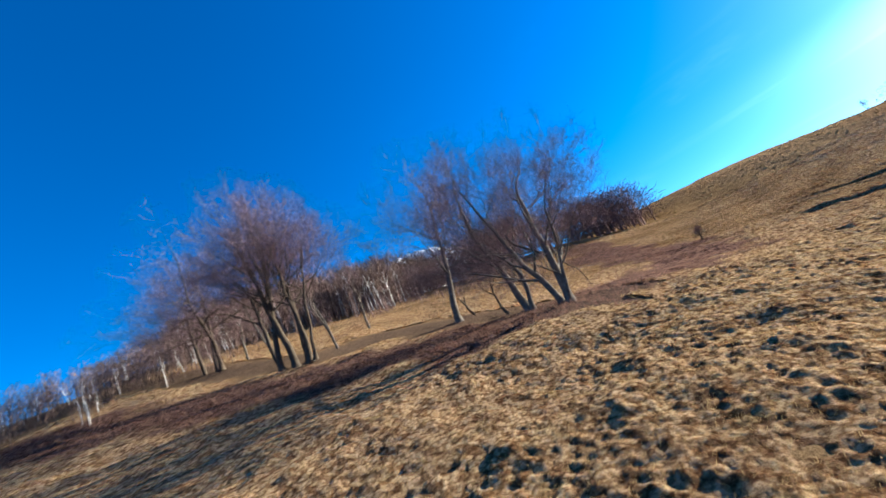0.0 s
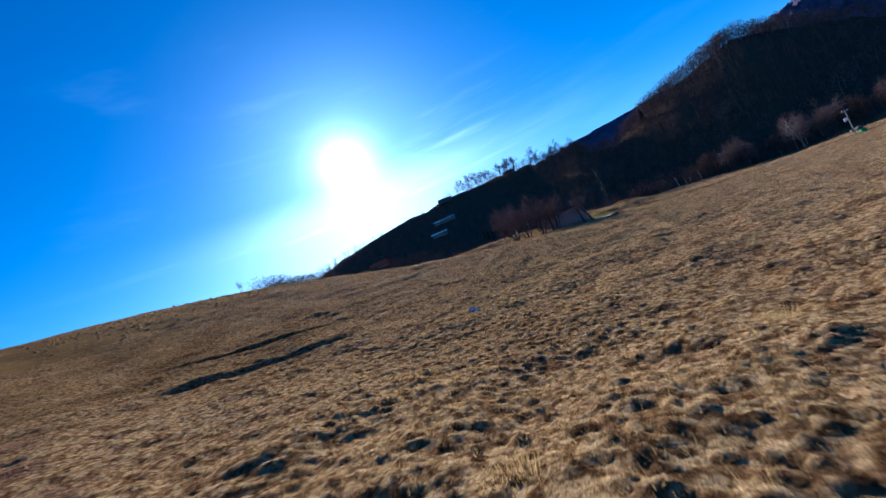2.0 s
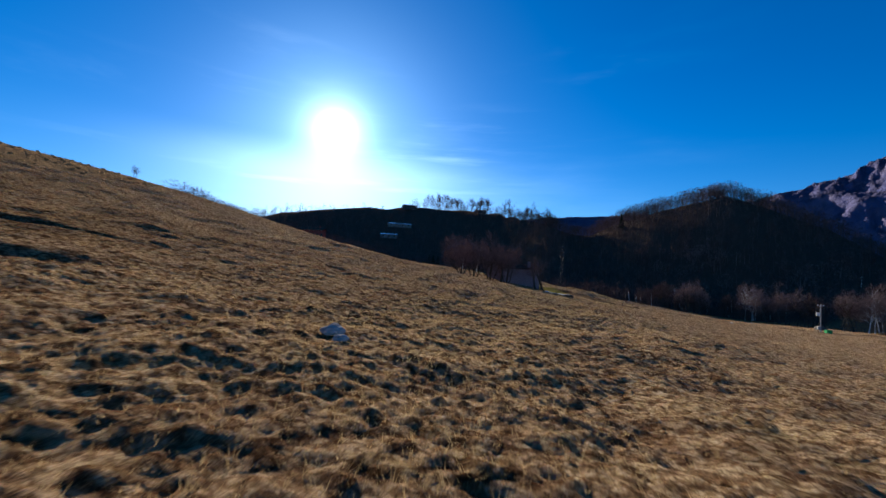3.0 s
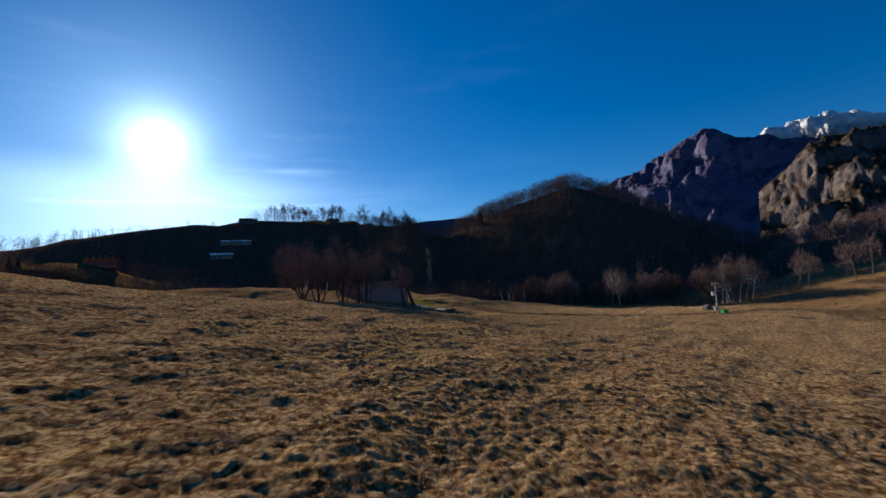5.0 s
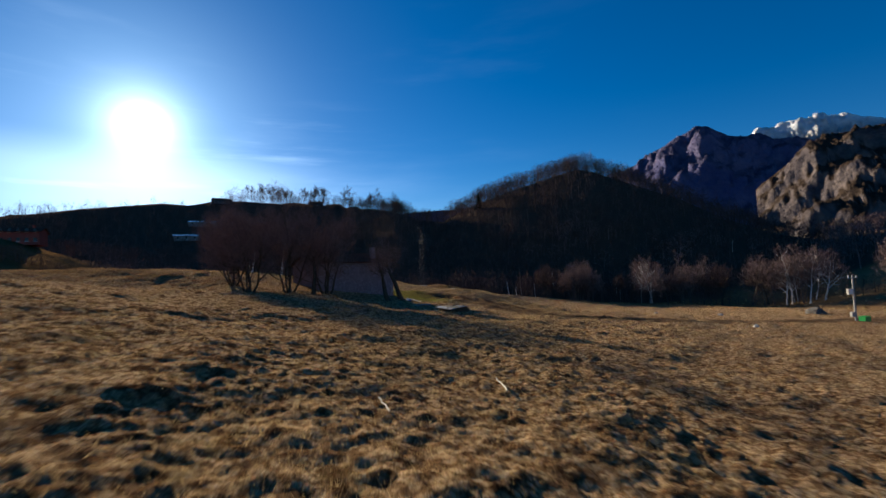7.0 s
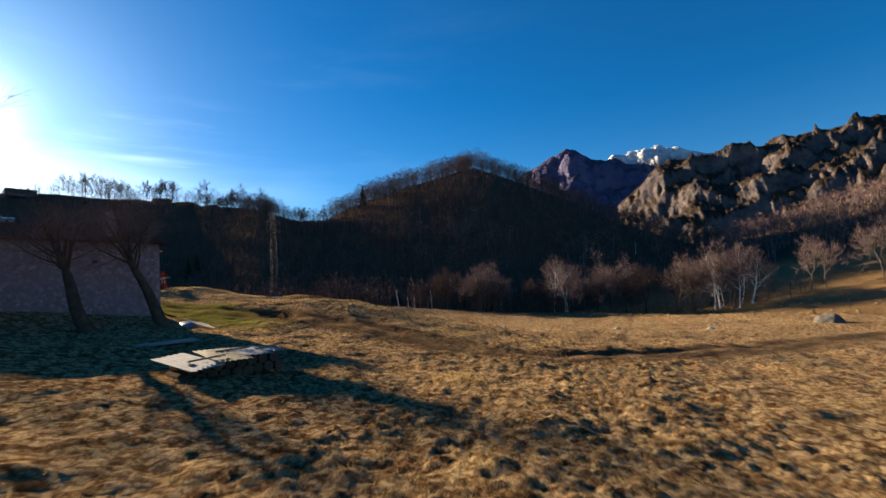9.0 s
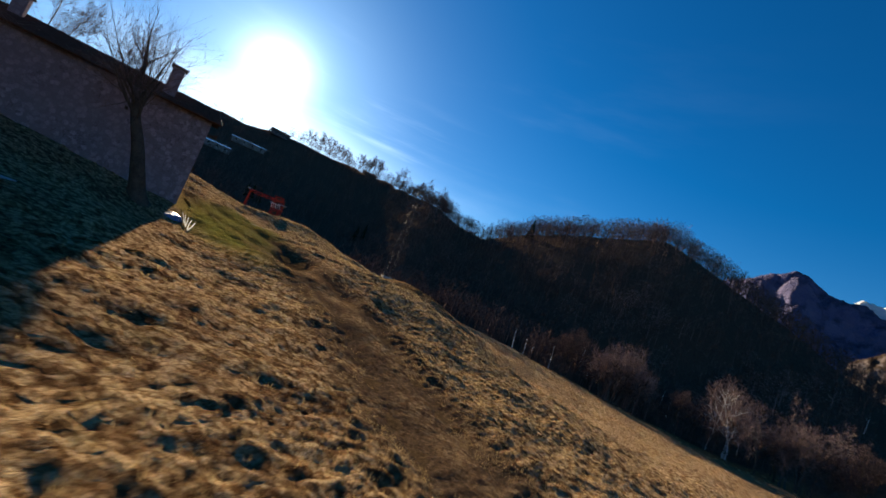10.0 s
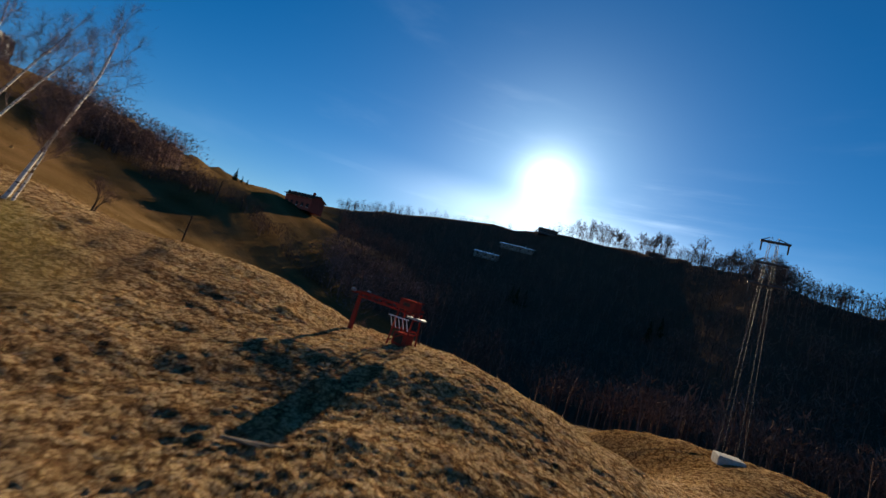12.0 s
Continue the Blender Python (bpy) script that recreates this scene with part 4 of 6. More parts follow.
for bx, by, seed, h in ((-2.4, -72.8, 31, 1.6), (2.2, -70.3, 32, 2.0)):
    bare_tree("dead_stem", bx, by, seed, [(0, 0, -0.35, -0.5, h, 0.09)], STUB, DARK_BARK, TWIG, label="leaning dead stem beside the beeches", category="dead tree")
bare_tree("crest_tree", -74.1, 8.1, 33, [(0, 0, 0.05, 0, 1.4, 0.05), (0.2, 0.1, 0.2, 0, 1.2, 0.04)], dict(BEECH, twigs=2, levels=2), DARK_BARK, TWIG, label="small bare tree alone on the crest", category="tree")

# ---------------------------------------------------------------- grass tussocks and heather
GLEN = np.array([(31, -69), (23, -68), (14, -63), (8, -53), (3.5, -43), (2.3, -30), (2.4, -20), (4, -14), (0, 0), (0, 10), (2.5, 23), (6, 30), (9.5, 37), (11.3, 46), (9, 55), (4, 61), (-3, 67.5), (-9, 75)])


def tussock(rng, blades, rings, sides, height, wide, length, thick=1.0):
    """One tussock: a rounded mound combed over with falling blades. Vertices and triangles."""
    v, t = [], []
    off = rng.normal(size=2) * 0.12 * wide
    for q in range(rings):
        f = q / rings
        for j in range(sides):
            a = j * 6.283 / sides + q * 0.3
            r = wide * math.cos(f * 1.35) * rng.uniform(0.82, 1.15)
            v.append((math.cos(a) * r + off[0] * f, math.sin(a) * r + off[1] * f, height * math.sin(f * 1.45) * rng.uniform(0.88, 1.1) - 0.07 * (q == 0)))
    v.append((off[0], off[1], height))
    for q in range(rings - 1):
        for j in range(sides):
            a, b = q * sides + j, q * sides + (j + 1) % sides
            t += [(a, b, b + sides), (a, b + sides, a + sides)]
    for j in range(sides):
        t.append(((rings - 1) * sides + j, (rings - 1) * sides + (j + 1) % sides, rings * sides))
    def dome(r):
        return height * math.sqrt(max(0.0, 1 - min(1.0, r / wide) ** 2))
    for _ in range(blades):
        a, r0 = rng.uniform(0, 6.283), wide * math.sqrt(rng.uniform(0, 0.7))
        bend = a + rng.normal() * 0.45
        reach = length * rng.uniform(0.6, 1.3)
        w = rng.uniform(0.005, 0.012) * thick
        x0, y0 = math.cos(a) * r0, math.sin(a) * r0
        c, s = math.cos(bend), math.sin(bend)
        n = len(v)
        h0, h1, h2 = dome(r0), dome(r0 + reach * 0.5), dome(r0 + reach)
        mx, my, mz = x0 + c * reach * 0.5, y0 + s * reach * 0.5, max(h1, 0.7 * h0) + rng.uniform(0.01, 0.045)
        v += [(x0 - s * w, y0 + c * w, h0 - 0.015), (x0 + s * w, y0 - c * w, h0 - 0.015), (mx - s * w, my + c * w, mz), (mx + s * w, my - c * w, mz),
              (x0 + c * reach, y0 + s * reach, h2 + rng.uniform(-0.02, 0.03))]
        t += [(n, n + 1, n + 3), (n, n + 3, n + 2), (n + 2, n + 3, n + 4)]
    return np.array(v), np.array(t)


def spread(name, x, y, scale, kinds, mat, rng, label, category, lift=0.0):
    """Sets copies of the kinds on the ground as one mesh."""
    e = 0.4
    z = ground_z(x, y)
    sx, sy = (ground_z(x + e, y) - z) / e, (ground_z(x, y + e) - z) / e
    z = z + lift
    pick = rng.randint(len(kinds), size=len(x))
    vs, ts, n = [], [], 0
    for k, (v, t) in enumerate(kinds):
        m = pick == k
        a = rng.uniform(0, 6.283, m.sum())
        c, s = (np.cos(a) * scale[m])[:, None], (np.sin(a) * scale[m])[:, None]
        ox, oy = v[None, :, 0] * c - v[None, :, 1] * s, v[None, :, 0] * s + v[None, :, 1] * c
        tall = (scale[m] * rng.uniform(0.75, 1.3, m.sum()))[:, None]
        oz = v[None, :, 2] * tall + ox * sx[m][:, None] + oy * sy[m][:, None]
        p = np.stack([ox + x[m][:, None], oy + y[m][:, None], oz + z[m][:, None]], -1)
        ts.append((t[None] + (np.arange(m.sum()) * len(v))[:, None, None] + n).reshape(-1, 3))
        vs.append(p.reshape(-1, 3))
        n += m.sum() * len(v)
    me = mesh_from(name, np.concatenate(vs), np.concatenate(ts), mat, True)
    return tagged(new(name, me), label, category, kind="stuff")


def jittered(rng, x0, x1, y0, y1, step):
    x, y = np.meshgrid(np.arange(x0, x1, step), np.arange(y0, y1, step))
    x = x + rng.uniform(-0.48, 0.48, x.shape) * step
    y = y + rng.uniform(-0.48, 0.48, y.shape) * step
    return x.ravel(), y.ravel()


HUT_AT, HUT_TURN, HUT_L, HUT_W, HUT_SIZE = (-6.4, 55.0), 132.5, 10.4, 7.2, 0.95


def bare_hut(x, y):
    gx, gy = math.cos(radians(HUT_TURN)), math.sin(radians(HUT_TURN))
    u = (x - HUT_AT[0]) * gx + (y - HUT_AT[1]) * gy
    w = (x - HUT_AT[0]) * -gy + (y - HUT_AT[1]) * gx
    return (u > -0.5) & (u < HUT_W * HUT_SIZE + 0.5) & (w > -0.5) & (w < HUT_L * HUT_SIZE + 0.5)


def bare_spot(x, y):
    """Where no tussock grows: the track, the hut, the shaded hollow, the deep woods."""
    return bare_hut(x, y) | (off_track(x, y) < 1.0 + 0.5 * waves(x, y, 1.9, 74)) | (wood_cover(x, y) > 0.6) | (shade_patch(x, y) > 0.3)


def lot(i, j, k):
    """A fixed random number for each cell of a grid."""
    v = np.sin(i * 127.1 + j * 311.7 + k * 74.7) * 43758.5453
    return v - np.floor(v)


def hummocks(x, y, step):
    """Height of the tussocky turf: uneven rounded mounds with hollows between."""
    x = x + 0.16 * step * waves(x, y, 1.3 * step, 51)
    y = y + 0.16 * step * waves(x, y, 1.1 * step, 52)
    i, j = np.floor(x / step), np.floor(y / step)
    h = np.zeros_like(x)
    for di in (-1, 0, 1):
        for dj in (-1, 0, 1):
            a, b = i + di, j + dj
            px, py = (a + 0.1 + 0.8 * lot(a, b, 1)) * step, (b + 0.1 + 0.8 * lot(a, b, 2)) * step
            r = step * (0.43 + 0.26 * lot(a, b, 3))
            turn = lot(a, b, 5) * 3.14
            u, v = (x - px) * np.cos(turn) + (y - py) * np.sin(turn), (y - py) * np.cos(turn) - (x - px) * np.sin(turn)
            tall = 0.027 + 0.036 * lot(a, b, 4)
            h = np.maximum(h, tall * np.clip(1 - (u / r) ** 2 - (v / (0.75 * r)) ** 2, 0, 1))
    return h * (0.95 + 0.3 * waves(x, y, 7, 53)) + 0.011 * waves(x, y, 0.31, 54) + 0.010 * waves(x, y, 0.17, 55)


def turf_height(x, y, step):
    """Height over the ground, sinking under it on the track, in the hollows of the heath and at the hut."""
    h = hummocks(x, y, step) + 0.5 * hummocks(x + 7.3, y - 3.1, 0.175) - 0.02
    keep = (1 - road_bed(off_track(x, y)) * 0.6) * (1 - 0.6 * green_cover(x, y)) * (1 - 0.55 * heath_cover(x, y)) * (1 - smooth(0.2, 0.5, shade_patch(x, y))) * (1 - 0.5 * blob(x, y, -10, 73.5, 10, 8))
    return h * keep - 0.04 * (1 - green_cover(x, y)) + 0.02 * green_cover(x, y) + 0.10 * (1 - smooth(0.15, 0.4, shade_patch(x, y)))


def turf_sheet(name, spacing, step, lo, hi, label):
    gx, gy = np.arange(GLEN[:, 0].min() - hi, GLEN[:, 0].max() + hi, spacing), np.arange(GLEN[:, 1].min() - hi, GLEN[:, 1].max() + hi, spacing)
    x, y = np.meshgrid(gx, gy)
    d = off_line(x, y, GLEN)
    m = (d > lo - 1.5 * spacing) & (d < hi)
    m[m] = ~bare_hut(x[m], y[m]) & (wood_cover(x[m], y[m]) < 0.5)
    q = m[:-1, :-1] & m[1:, :-1] & m[:-1, 1:] & m[1:, 1:]
    i = (np.arange(x.shape[0] - 1)[:, None] * x.shape[1] + np.arange(x.shape[1] - 1)[None])[q]
    quads = np.stack([i, i + 1, i + x.shape[1] + 1, i + x.shape[1]], -1)
    used, quads = np.unique(quads, return_inverse=True)
    x, y = x.ravel()[used], y.ravel()[used]
    z = ground_z(x, y) + turf_height(x, y, step)
    me = mesh_from(name, np.stack([x, y, z], -1), quads.reshape(-1, 4), TURF, True)
    covers(me, x, y)
    return tagged(new(name, me), label, "grass", kind="stuff")


def tuft(rng, blades, length, wide, upright, plain=False):
    """A handful of dry blades that bend over."""
    v, t = [], []
    for _ in range(blades):
        a = rng.uniform(0, 6.283)
        c, s = math.cos(a), math.sin(a)
        r0, reach, w = rng.uniform(0, 0.05), length * rng.uniform(0.6, 1.3), wide * rng.uniform(0.6, 1.3) / 2
        up = reach * upright * rng.uniform(0.6, 1.2)
        n = len(v)
        if plain:
            v += [(c * r0 - s * w, s * r0 + c * w, -0.03), (c * r0 + s * w, s * r0 - c * w, -0.03), (c * (r0 + reach * 0.8), s * (r0 + reach * 0.8), up)]
            t.append((n, n + 1, n + 2))
            continue
        v += [(c * r0 - s * w, s * r0 + c * w, -0.03), (c * r0 + s * w, s * r0 - c * w, -0.03), (c * (r0 + reach * 0.45) - s * w, s * (r0 + reach * 0.45) + c * w, up),
              (c * (r0 + reach * 0.45) + s * w, s * (r0 + reach * 0.45) - c * w, up), (c * (r0 + reach), s * (r0 + reach), up * 0.75 - (0.03 if upright < 0.6 else -0.5 * up))]
        t += [(n, n + 1, n + 3), (n, n + 3, n + 2), (n + 2, n + 3, n + 4)]
    return np.array(v), np.array(t)


def grow_grass():
    rng = np.random.RandomState(5)
    words = "pale dry tussock grass matted over the winter pasture"
    turf_sheet("near_turf", 0.08, 0.31, -1, 4.0, words)
    turf_sheet("middle_turf", 0.14, 0.31, 4.0, 10, words)
    turf_sheet("turf", 0.24, 0.34, 10, 22, words)
    turf_sheet("far_turf", 0.5, 0.55, 22, 50, words)
    for name, step, kinds, lo, hi in (("near_grass", 0.15, [tuft(rng, 8, 0.11, 0.0065, 0.5, True) for _ in range(10)], -1, 3.2), ("grass", 0.27, [tuft(rng, 5, 0.12, 0.013, 0.42, True) for _ in range(8)], 3.2, 9)):
        x, y = jittered(rng, -32, 56, -94, 100, step)
        d = off_line(x, y, GLEN)
        m = (d > lo) & (d <= hi) & ~bare_spot(x, y)
        x, y = x[m], y[m]
        h = turf_height(x, y, 0.31)
        m = (h > rng.uniform(-0.03, 0.06, len(x))) & (heath_cover(x, y) < 0.6)
        x, y, h = x[m], y[m], h[m]
        spread(name, x, y, rng.uniform(0.6, 1.4, len(x)) * (1 - 0.5 * green_cover(x, y)), kinds, GRASS, rng, "loose dry grass blades over the tussocks", "grass", h)
    far = [tussock(rng, 3, 2, 6, rng.uniform(0.12, 0.18), 0.30, 0.30, 2.5) for _ in range(6)]
    x, y = jittered(rng, -112, 95, -112, 108, 2.2)
    d = off_line(x, y, GLEN)
    m = (d > 49) & (d < 80) & ~bare_spot(x, y) & (bracken_cover(x, y) < 0.5)
    spread("far_tussocks", x[m], y[m], rng.uniform(0.4, 1.2, m.sum()), far, GRASS, rng, "far dry grass tussocks on the hillside", "grass")
    sprig = [tuft(rng, 14, 0.24, 0.018, 0.8, True) for _ in range(6)]
    x, y = jittered(rng, -48, 24, -102, -46, 0.30)
    m = rng.uniform(0, 1, len(x)) < heath_cover(x, y) * 0.95
    spread("heather", x[m], y[m], rng.uniform(0.6, 1.4, m.sum()), sprig, HEATH, rng, "reddish-brown low heath and bilberry scrub", "heath")


grow_grass()


# ---------------------------------------------------------------- the hut
def rubble_material():
    m, n, l, b = material("rubble wall", 0.95)
    tc = n.new("ShaderNodeTexCoord")
    vo = n.new("ShaderNodeTexVoronoi")
    vo.inputs["Scale"].default_value = 5.5
    vo.feature = "F1"
    l.new(tc.outputs["Object"], vo.inputs["Vector"])
    sep = n.new("ShaderNodeSeparateColor")
    l.new(vo.outputs["Color"], sep.inputs[0])
    stone = ramp(n, l, sep.outputs[0], (0.0, (0.094, 0.074, 0.080)), (0.5, (0.196, 0.157, 0.170)), (1.0, (0.337, 0.273, 0.295)))
    fine = noise_node(n, l, 14.0, 6, 0.7)
    stone = mixed(n, l, 0.4, stone, ramp(n, l, fine.outputs["Fac"], (0.36, (0.075, 0.058, 0.063)), (0.62, (0.393, 0.322, 0.349))))
    mortar = n.new("ShaderNodeMath")
    mortar.operation = "GREATER_THAN"
    mortar.inputs[1].default_value = 0.62
    l.new(vo.outputs["Distance"], mortar.inputs[0])
    big = noise_node(n, l, 0.6, 4)
    plaster = mixed(n, l, ramp(n, l, big.outputs["Fac"], (0.42, (0, 0, 0)), (0.6, (0.654, 0.577, 0.625))), stone, (0.233, 0.190, 0.204))
    col = mixed(n, l, mortar.outputs[0], plaster, (0.191, 0.155, 0.166))
    l.new(col, b.inputs["Base Color"])
    inv = n.new("ShaderNodeMath")
    inv.operation = "SUBTRACT"
    inv.inputs[0].default_value = 1.0
    l.new(vo.outputs["Distance"], inv.inputs[1])
    bumped(n, l, b, fine.outputs["Fac"], 0.5, 0.02)
    return m


RUBBLE = rubble_material()
OLD_RED = speckled("faded red shutters", (0.07, 0.018, 0.014), (0.17, 0.045, 0.03), 4.0, 0.75, bump=0.2)


def build_hut():
    """The hut's own axes: x along the gable, y along the long wall towards the yard's far end."""
    z0 = -2.2
    hut = thing("stone_hut", HUT_AT[0], HUT_AT[1], z0, HUT_TURN, label="two-storey stone hut with low tiled gable roof", category="house")
    w, ln, eave, rise, th = HUT_W, HUT_L, 4.45, 1.18, 0.45
    holes = ((3.65, 2.15, 0.95, 0.85), (3.95, 3.85, 0.85, 0.8))     # windows of the gable: middle x, middle z, width, height
    # gable wall with real openings, built as a strip grid round the holes
    bm = bmesh.new()
    xs = sorted({0.0, w, w / 2, *[c + k * s / 2 for c, _, s, _ in holes for k in (-1, 1)]})
    zs = sorted({-1.5, eave, *[c + k * s / 2 for _, c, _, s in holes for k in (-1, 1)]})

    def top(x):
        return eave + rise * (1 - abs(x - w / 2) / (w / 2))
    for xa, xb in zip(xs, xs[1:]):
        for za, zb in zip(zs, zs[1:]):
            mx, mz = (xa + xb) / 2, (za + zb) / 2
            if any(abs(mx - c) < s / 2 and abs(mz - e) < t / 2 for c, e, s, t in holes):
                continue
            prism(bm, [(xa, za), (xb, za), (xb, zb), (xa, zb)], th, pose(0, th / 2, 0))
        prism(bm, [(xa, eave), (xb, eave), (xb, top(xb) - 0.02), (xa, top(xa) - 0.02)], th, pose(0, th / 2, 0))
    bmesh.ops.remove_doubles(bm, verts=bm.verts, dist=0.0005)
    part("gable_wall", bm, RUBBLE, hut, "rough grey rubble masonry with patches of plaster")
    bm = prism(bmesh.new(), [(0, -1.5), (w, -1.5), (w, eave), (w / 2, eave + rise - 0.02), (0, eave)], th, pose(0, ln - th / 2, 0))
    part("back_gable_wall", bm, RUBBLE, hut)
    for name, x in (("yard_wall", th / 2), ("slope_wall", w - th / 2)):
        block(name, th, ln - 2 * th - 0.006, eave + 1.5 - 0.02, x, ln / 2, (eave - 1.5) / 2, RUBBLE, hut)
    # roof: two slopes with overhang, edge boards
    pitch = math.degrees(math.atan2(rise, w / 2))
    run = math.hypot(w / 2, rise)
    for side, name in ((-1, "roof_slope"), (1, "roof_slope")):
        m = Matrix.Translation((w / 2, ln / 2, eave + rise + 0.10)) @ pose(0, 0, 0, 0, pitch * side, 0) @ Matrix.Translation((side * (run + 0.40) / 2, 0, 0))
        slope = part(name, box(bmesh.new(), run + 0.40, ln + 0.75, 0.10, m, 0.01), CLAY, hut, "dark weathered clay tiles")
        bm = bmesh.new()
        courses = 11
        for k in range(courses):
            u = side * (0.15 + (run + 0.20) * k / (courses - 1))
            box(bm, 0.40, ln + 0.71, 0.035, m @ Matrix.Translation((u - side * (run + 0.40) / 2, 0, 0.062)) @ pose(0, 0, 0, 0, -4 * side, 0), 0.006)
        part("tile_course", bm, CLAY, slope)
        for y in (-0.39, ln + 0.39):
            m2 = Matrix.Translation((w / 2, y, eave + rise + 0.05)) @ pose(0, 0, 0, 0, pitch * side, 0) @ Matrix.Translation((side * (run + 0.40) / 2, 0, 0))
            part("verge_board", box(bmesh.new(), run + 0.40, 0.03, 0.22, m2, 0.006), DARK_WOOD, hut, "dark verge board")
    for k in range(4):
        x = 0.4 + k * (w - 0.8) / 3
        block("purlin", 0.14, 0.34, 0.16, x, -0.18, top(x) - 0.16, DARK_WOOD, hut)
    chim = block("chimney", 0.55, 0.55, 1.5, 1.2, 2.2, eave + rise * 0.35 + 0.75, RUBBLE, hut, "short masonry chimney", 0.02)
    part("cap", box(bmesh.new(), 0.75, 0.75, 0.10, pose(1.2, 2.2, eave + rise * 0.35 + 1.56), 0.02), BOULDER, chim)
    chim = block("chimney", 0.5, 0.5, 1.1, 2.0, 8.4, eave + rise * 0.6 + 0.5, RUBBLE, hut, "short masonry chimney", 0.02)
    part("cap", box(bmesh.new(), 0.68, 0.68, 0.10, pose(2.0, 8.4, eave + rise * 0.6 + 1.1), 0.02), BOULDER, chim)
    hut.scale = (HUT_SIZE, HUT_SIZE, HUT_SIZE)
    for c, e, s, t in holes:
        win = block("window", s - 0.02, 0.06, t - 0.02, c, 0.09, e, OLD_RED, hut, "closed faded red shutter")
        for k in (-1, 1):
            part("jamb", box(bmesh.new(), 0.06, 0.06, t, pose(c + k * (s / 2 - 0.035), 0.045, e), 0.006), DARK_WOOD, win)
        part("lintel", box(bmesh.new(), s + 0.10, 0.10, 0.10, pose(c, 0.045, e + t / 2 + 0.053), 0.01), DARK_WOOD, win)
        part("sill", box(bmesh.new(), s + 0.10, 0.20, 0.05, pose(c, 0.05, e - t / 2 - 0.028), 0.01), STONE, win, "pale stone sill")
        for k in range(4):
            part("slat", box(bmesh.new(), s - 0.16, 0.02, 0.05, pose(c, 0.05, e - t / 2 + (k + 0.7) * t / 4.6), 0.004), OLD_RED, win)
    for x, z in ((5.2, 2.15), (0.75, 3.9)):
        block("bracket", 0.12, 0.55, 0.12, x, -0.26, z, DARK_WOOD, hut, "projecting timber stub")
        block("bracket_board", 0.62, 0.14, 0.07, x + 0.1, -0.46, z + 0.10, DARK_WOOD, hut)
    block("wall_stub", 0.45, 0.12, 0.12, -0.18, 3.4, 3.3, DARK_WOOD, hut, "projecting timber stub")
    block("cellar_hatch", 1.5, 0.6, 0.35, 7.6, 0.5, 0.95, DARK_WOOD, hut, "low boarded cellar hatch at the corner")
    return hut


build_hut()


# pollarded trees in the yard
POLLARD = dict(levels=2, forks=(11, 6, 3), spread=(26, 66), shrink=0.80, thick=0.34, wander=0.06, lift=0.16, twigs=24, twig=1.5, thin=0.0075, **{"from": (0.72, 0.25, 0.2)})
bare_tree("pollarded_tree", -5.1, 51.4, 41, [(0, 0, -0.22, -0.25, 3.7, 0.30)], POLLARD, DARK_BARK, TWIG, label="leaning pollarded tree with a fan of bare shoots", category="tree", group="yard trees")
bare_tree("pollarded_tree", -5.8, 46.0, 42, [(0, 0, -0.35, -0.30, 3.1, 0.26)], dict(POLLARD, twigs=9, shrink=0.62), DARK_BARK, TWIG, label="leaning pollarded tree with dark twisted trunk", category="tree", group="yard trees")
bare_tree("pollarded_tree", -12.5, 42.0, 43, [(0, 0, 0.1, -0.1, 3.2, 0.24)], dict(POLLARD, twigs=14, shrink=0.66), DARK_BARK, TWIG, label="spreading bare tree at the yard end", category="tree", group="yard trees")
BROAD = dict(BEECH, forks=(5, 4, 3), twigs=24, twig=1.05, thin=0.011, spread=(26, 64), lift=0.14, shrink=0.64, **{"from": (0.12, 0.15, 0.2)})
for bx, by, seed, h in ((-18.0, 40.6, 44, 5.0), (-14.8, 42.0, 45, 5.4), (-11.6, 43.4, 46, 4.6), (-23, 48, 47, 4.6), (-27, 56, 48, 5.0)):
    bare_tree("hazel_tree", bx, by, seed, [(0, 0, 0.05, 0.05, h, 0.14), (0.3, 0, 0.5, -0.1, h * 0.85, 0.10), (-0.3, 0.1, -0.5, 0.1, h * 0.85, 0.10), (0, -0.3, 0.1, -0.5, h * 0.8, 0.09)],
              BROAD, DARK_BARK, TWIG, label="broad many-stemmed leafless tree beside the hut", category="tree", group="trees beside the hut")


def corrugated(name, parent, sx, sy, m, mat, label, waves_n=9):
    """A wavy metal sheet with thickness."""
    bm = bmesh.new()
    n = waves_n * 4
    rows = []
    for dz in (0.0, -0.006):
        for yy in (-sy / 2, sy / 2):
            rows.append([bm.verts.new(m @ Vector((-sx / 2 + sx * k / n, yy, 0.012 * math.sin(k * math.pi / 2) + dz))) for k in range(n + 1)])
    for k in range(n):
        bm.faces.new((rows[0][k], rows[0][k + 1], rows[1][k + 1], rows[1][k]))
        bm.faces.new((rows[3][k], rows[3][k + 1], rows[2][k + 1], rows[2][k]))
        bm.faces.new((rows[2][k], rows[2][k + 1], rows[0][k + 1], rows[0][k]))
        bm.faces.new((rows[1][k], rows[1][k + 1], rows[3][k + 1], rows[3][k]))
    for k in (0, n):
        bm.faces.new((rows[0][k], rows[1][k], rows[3][k], rows[2][k]))
    bmesh.ops.recalc_face_normals(bm, faces=bm.faces)
    return part(name, bm, mat, parent, label)


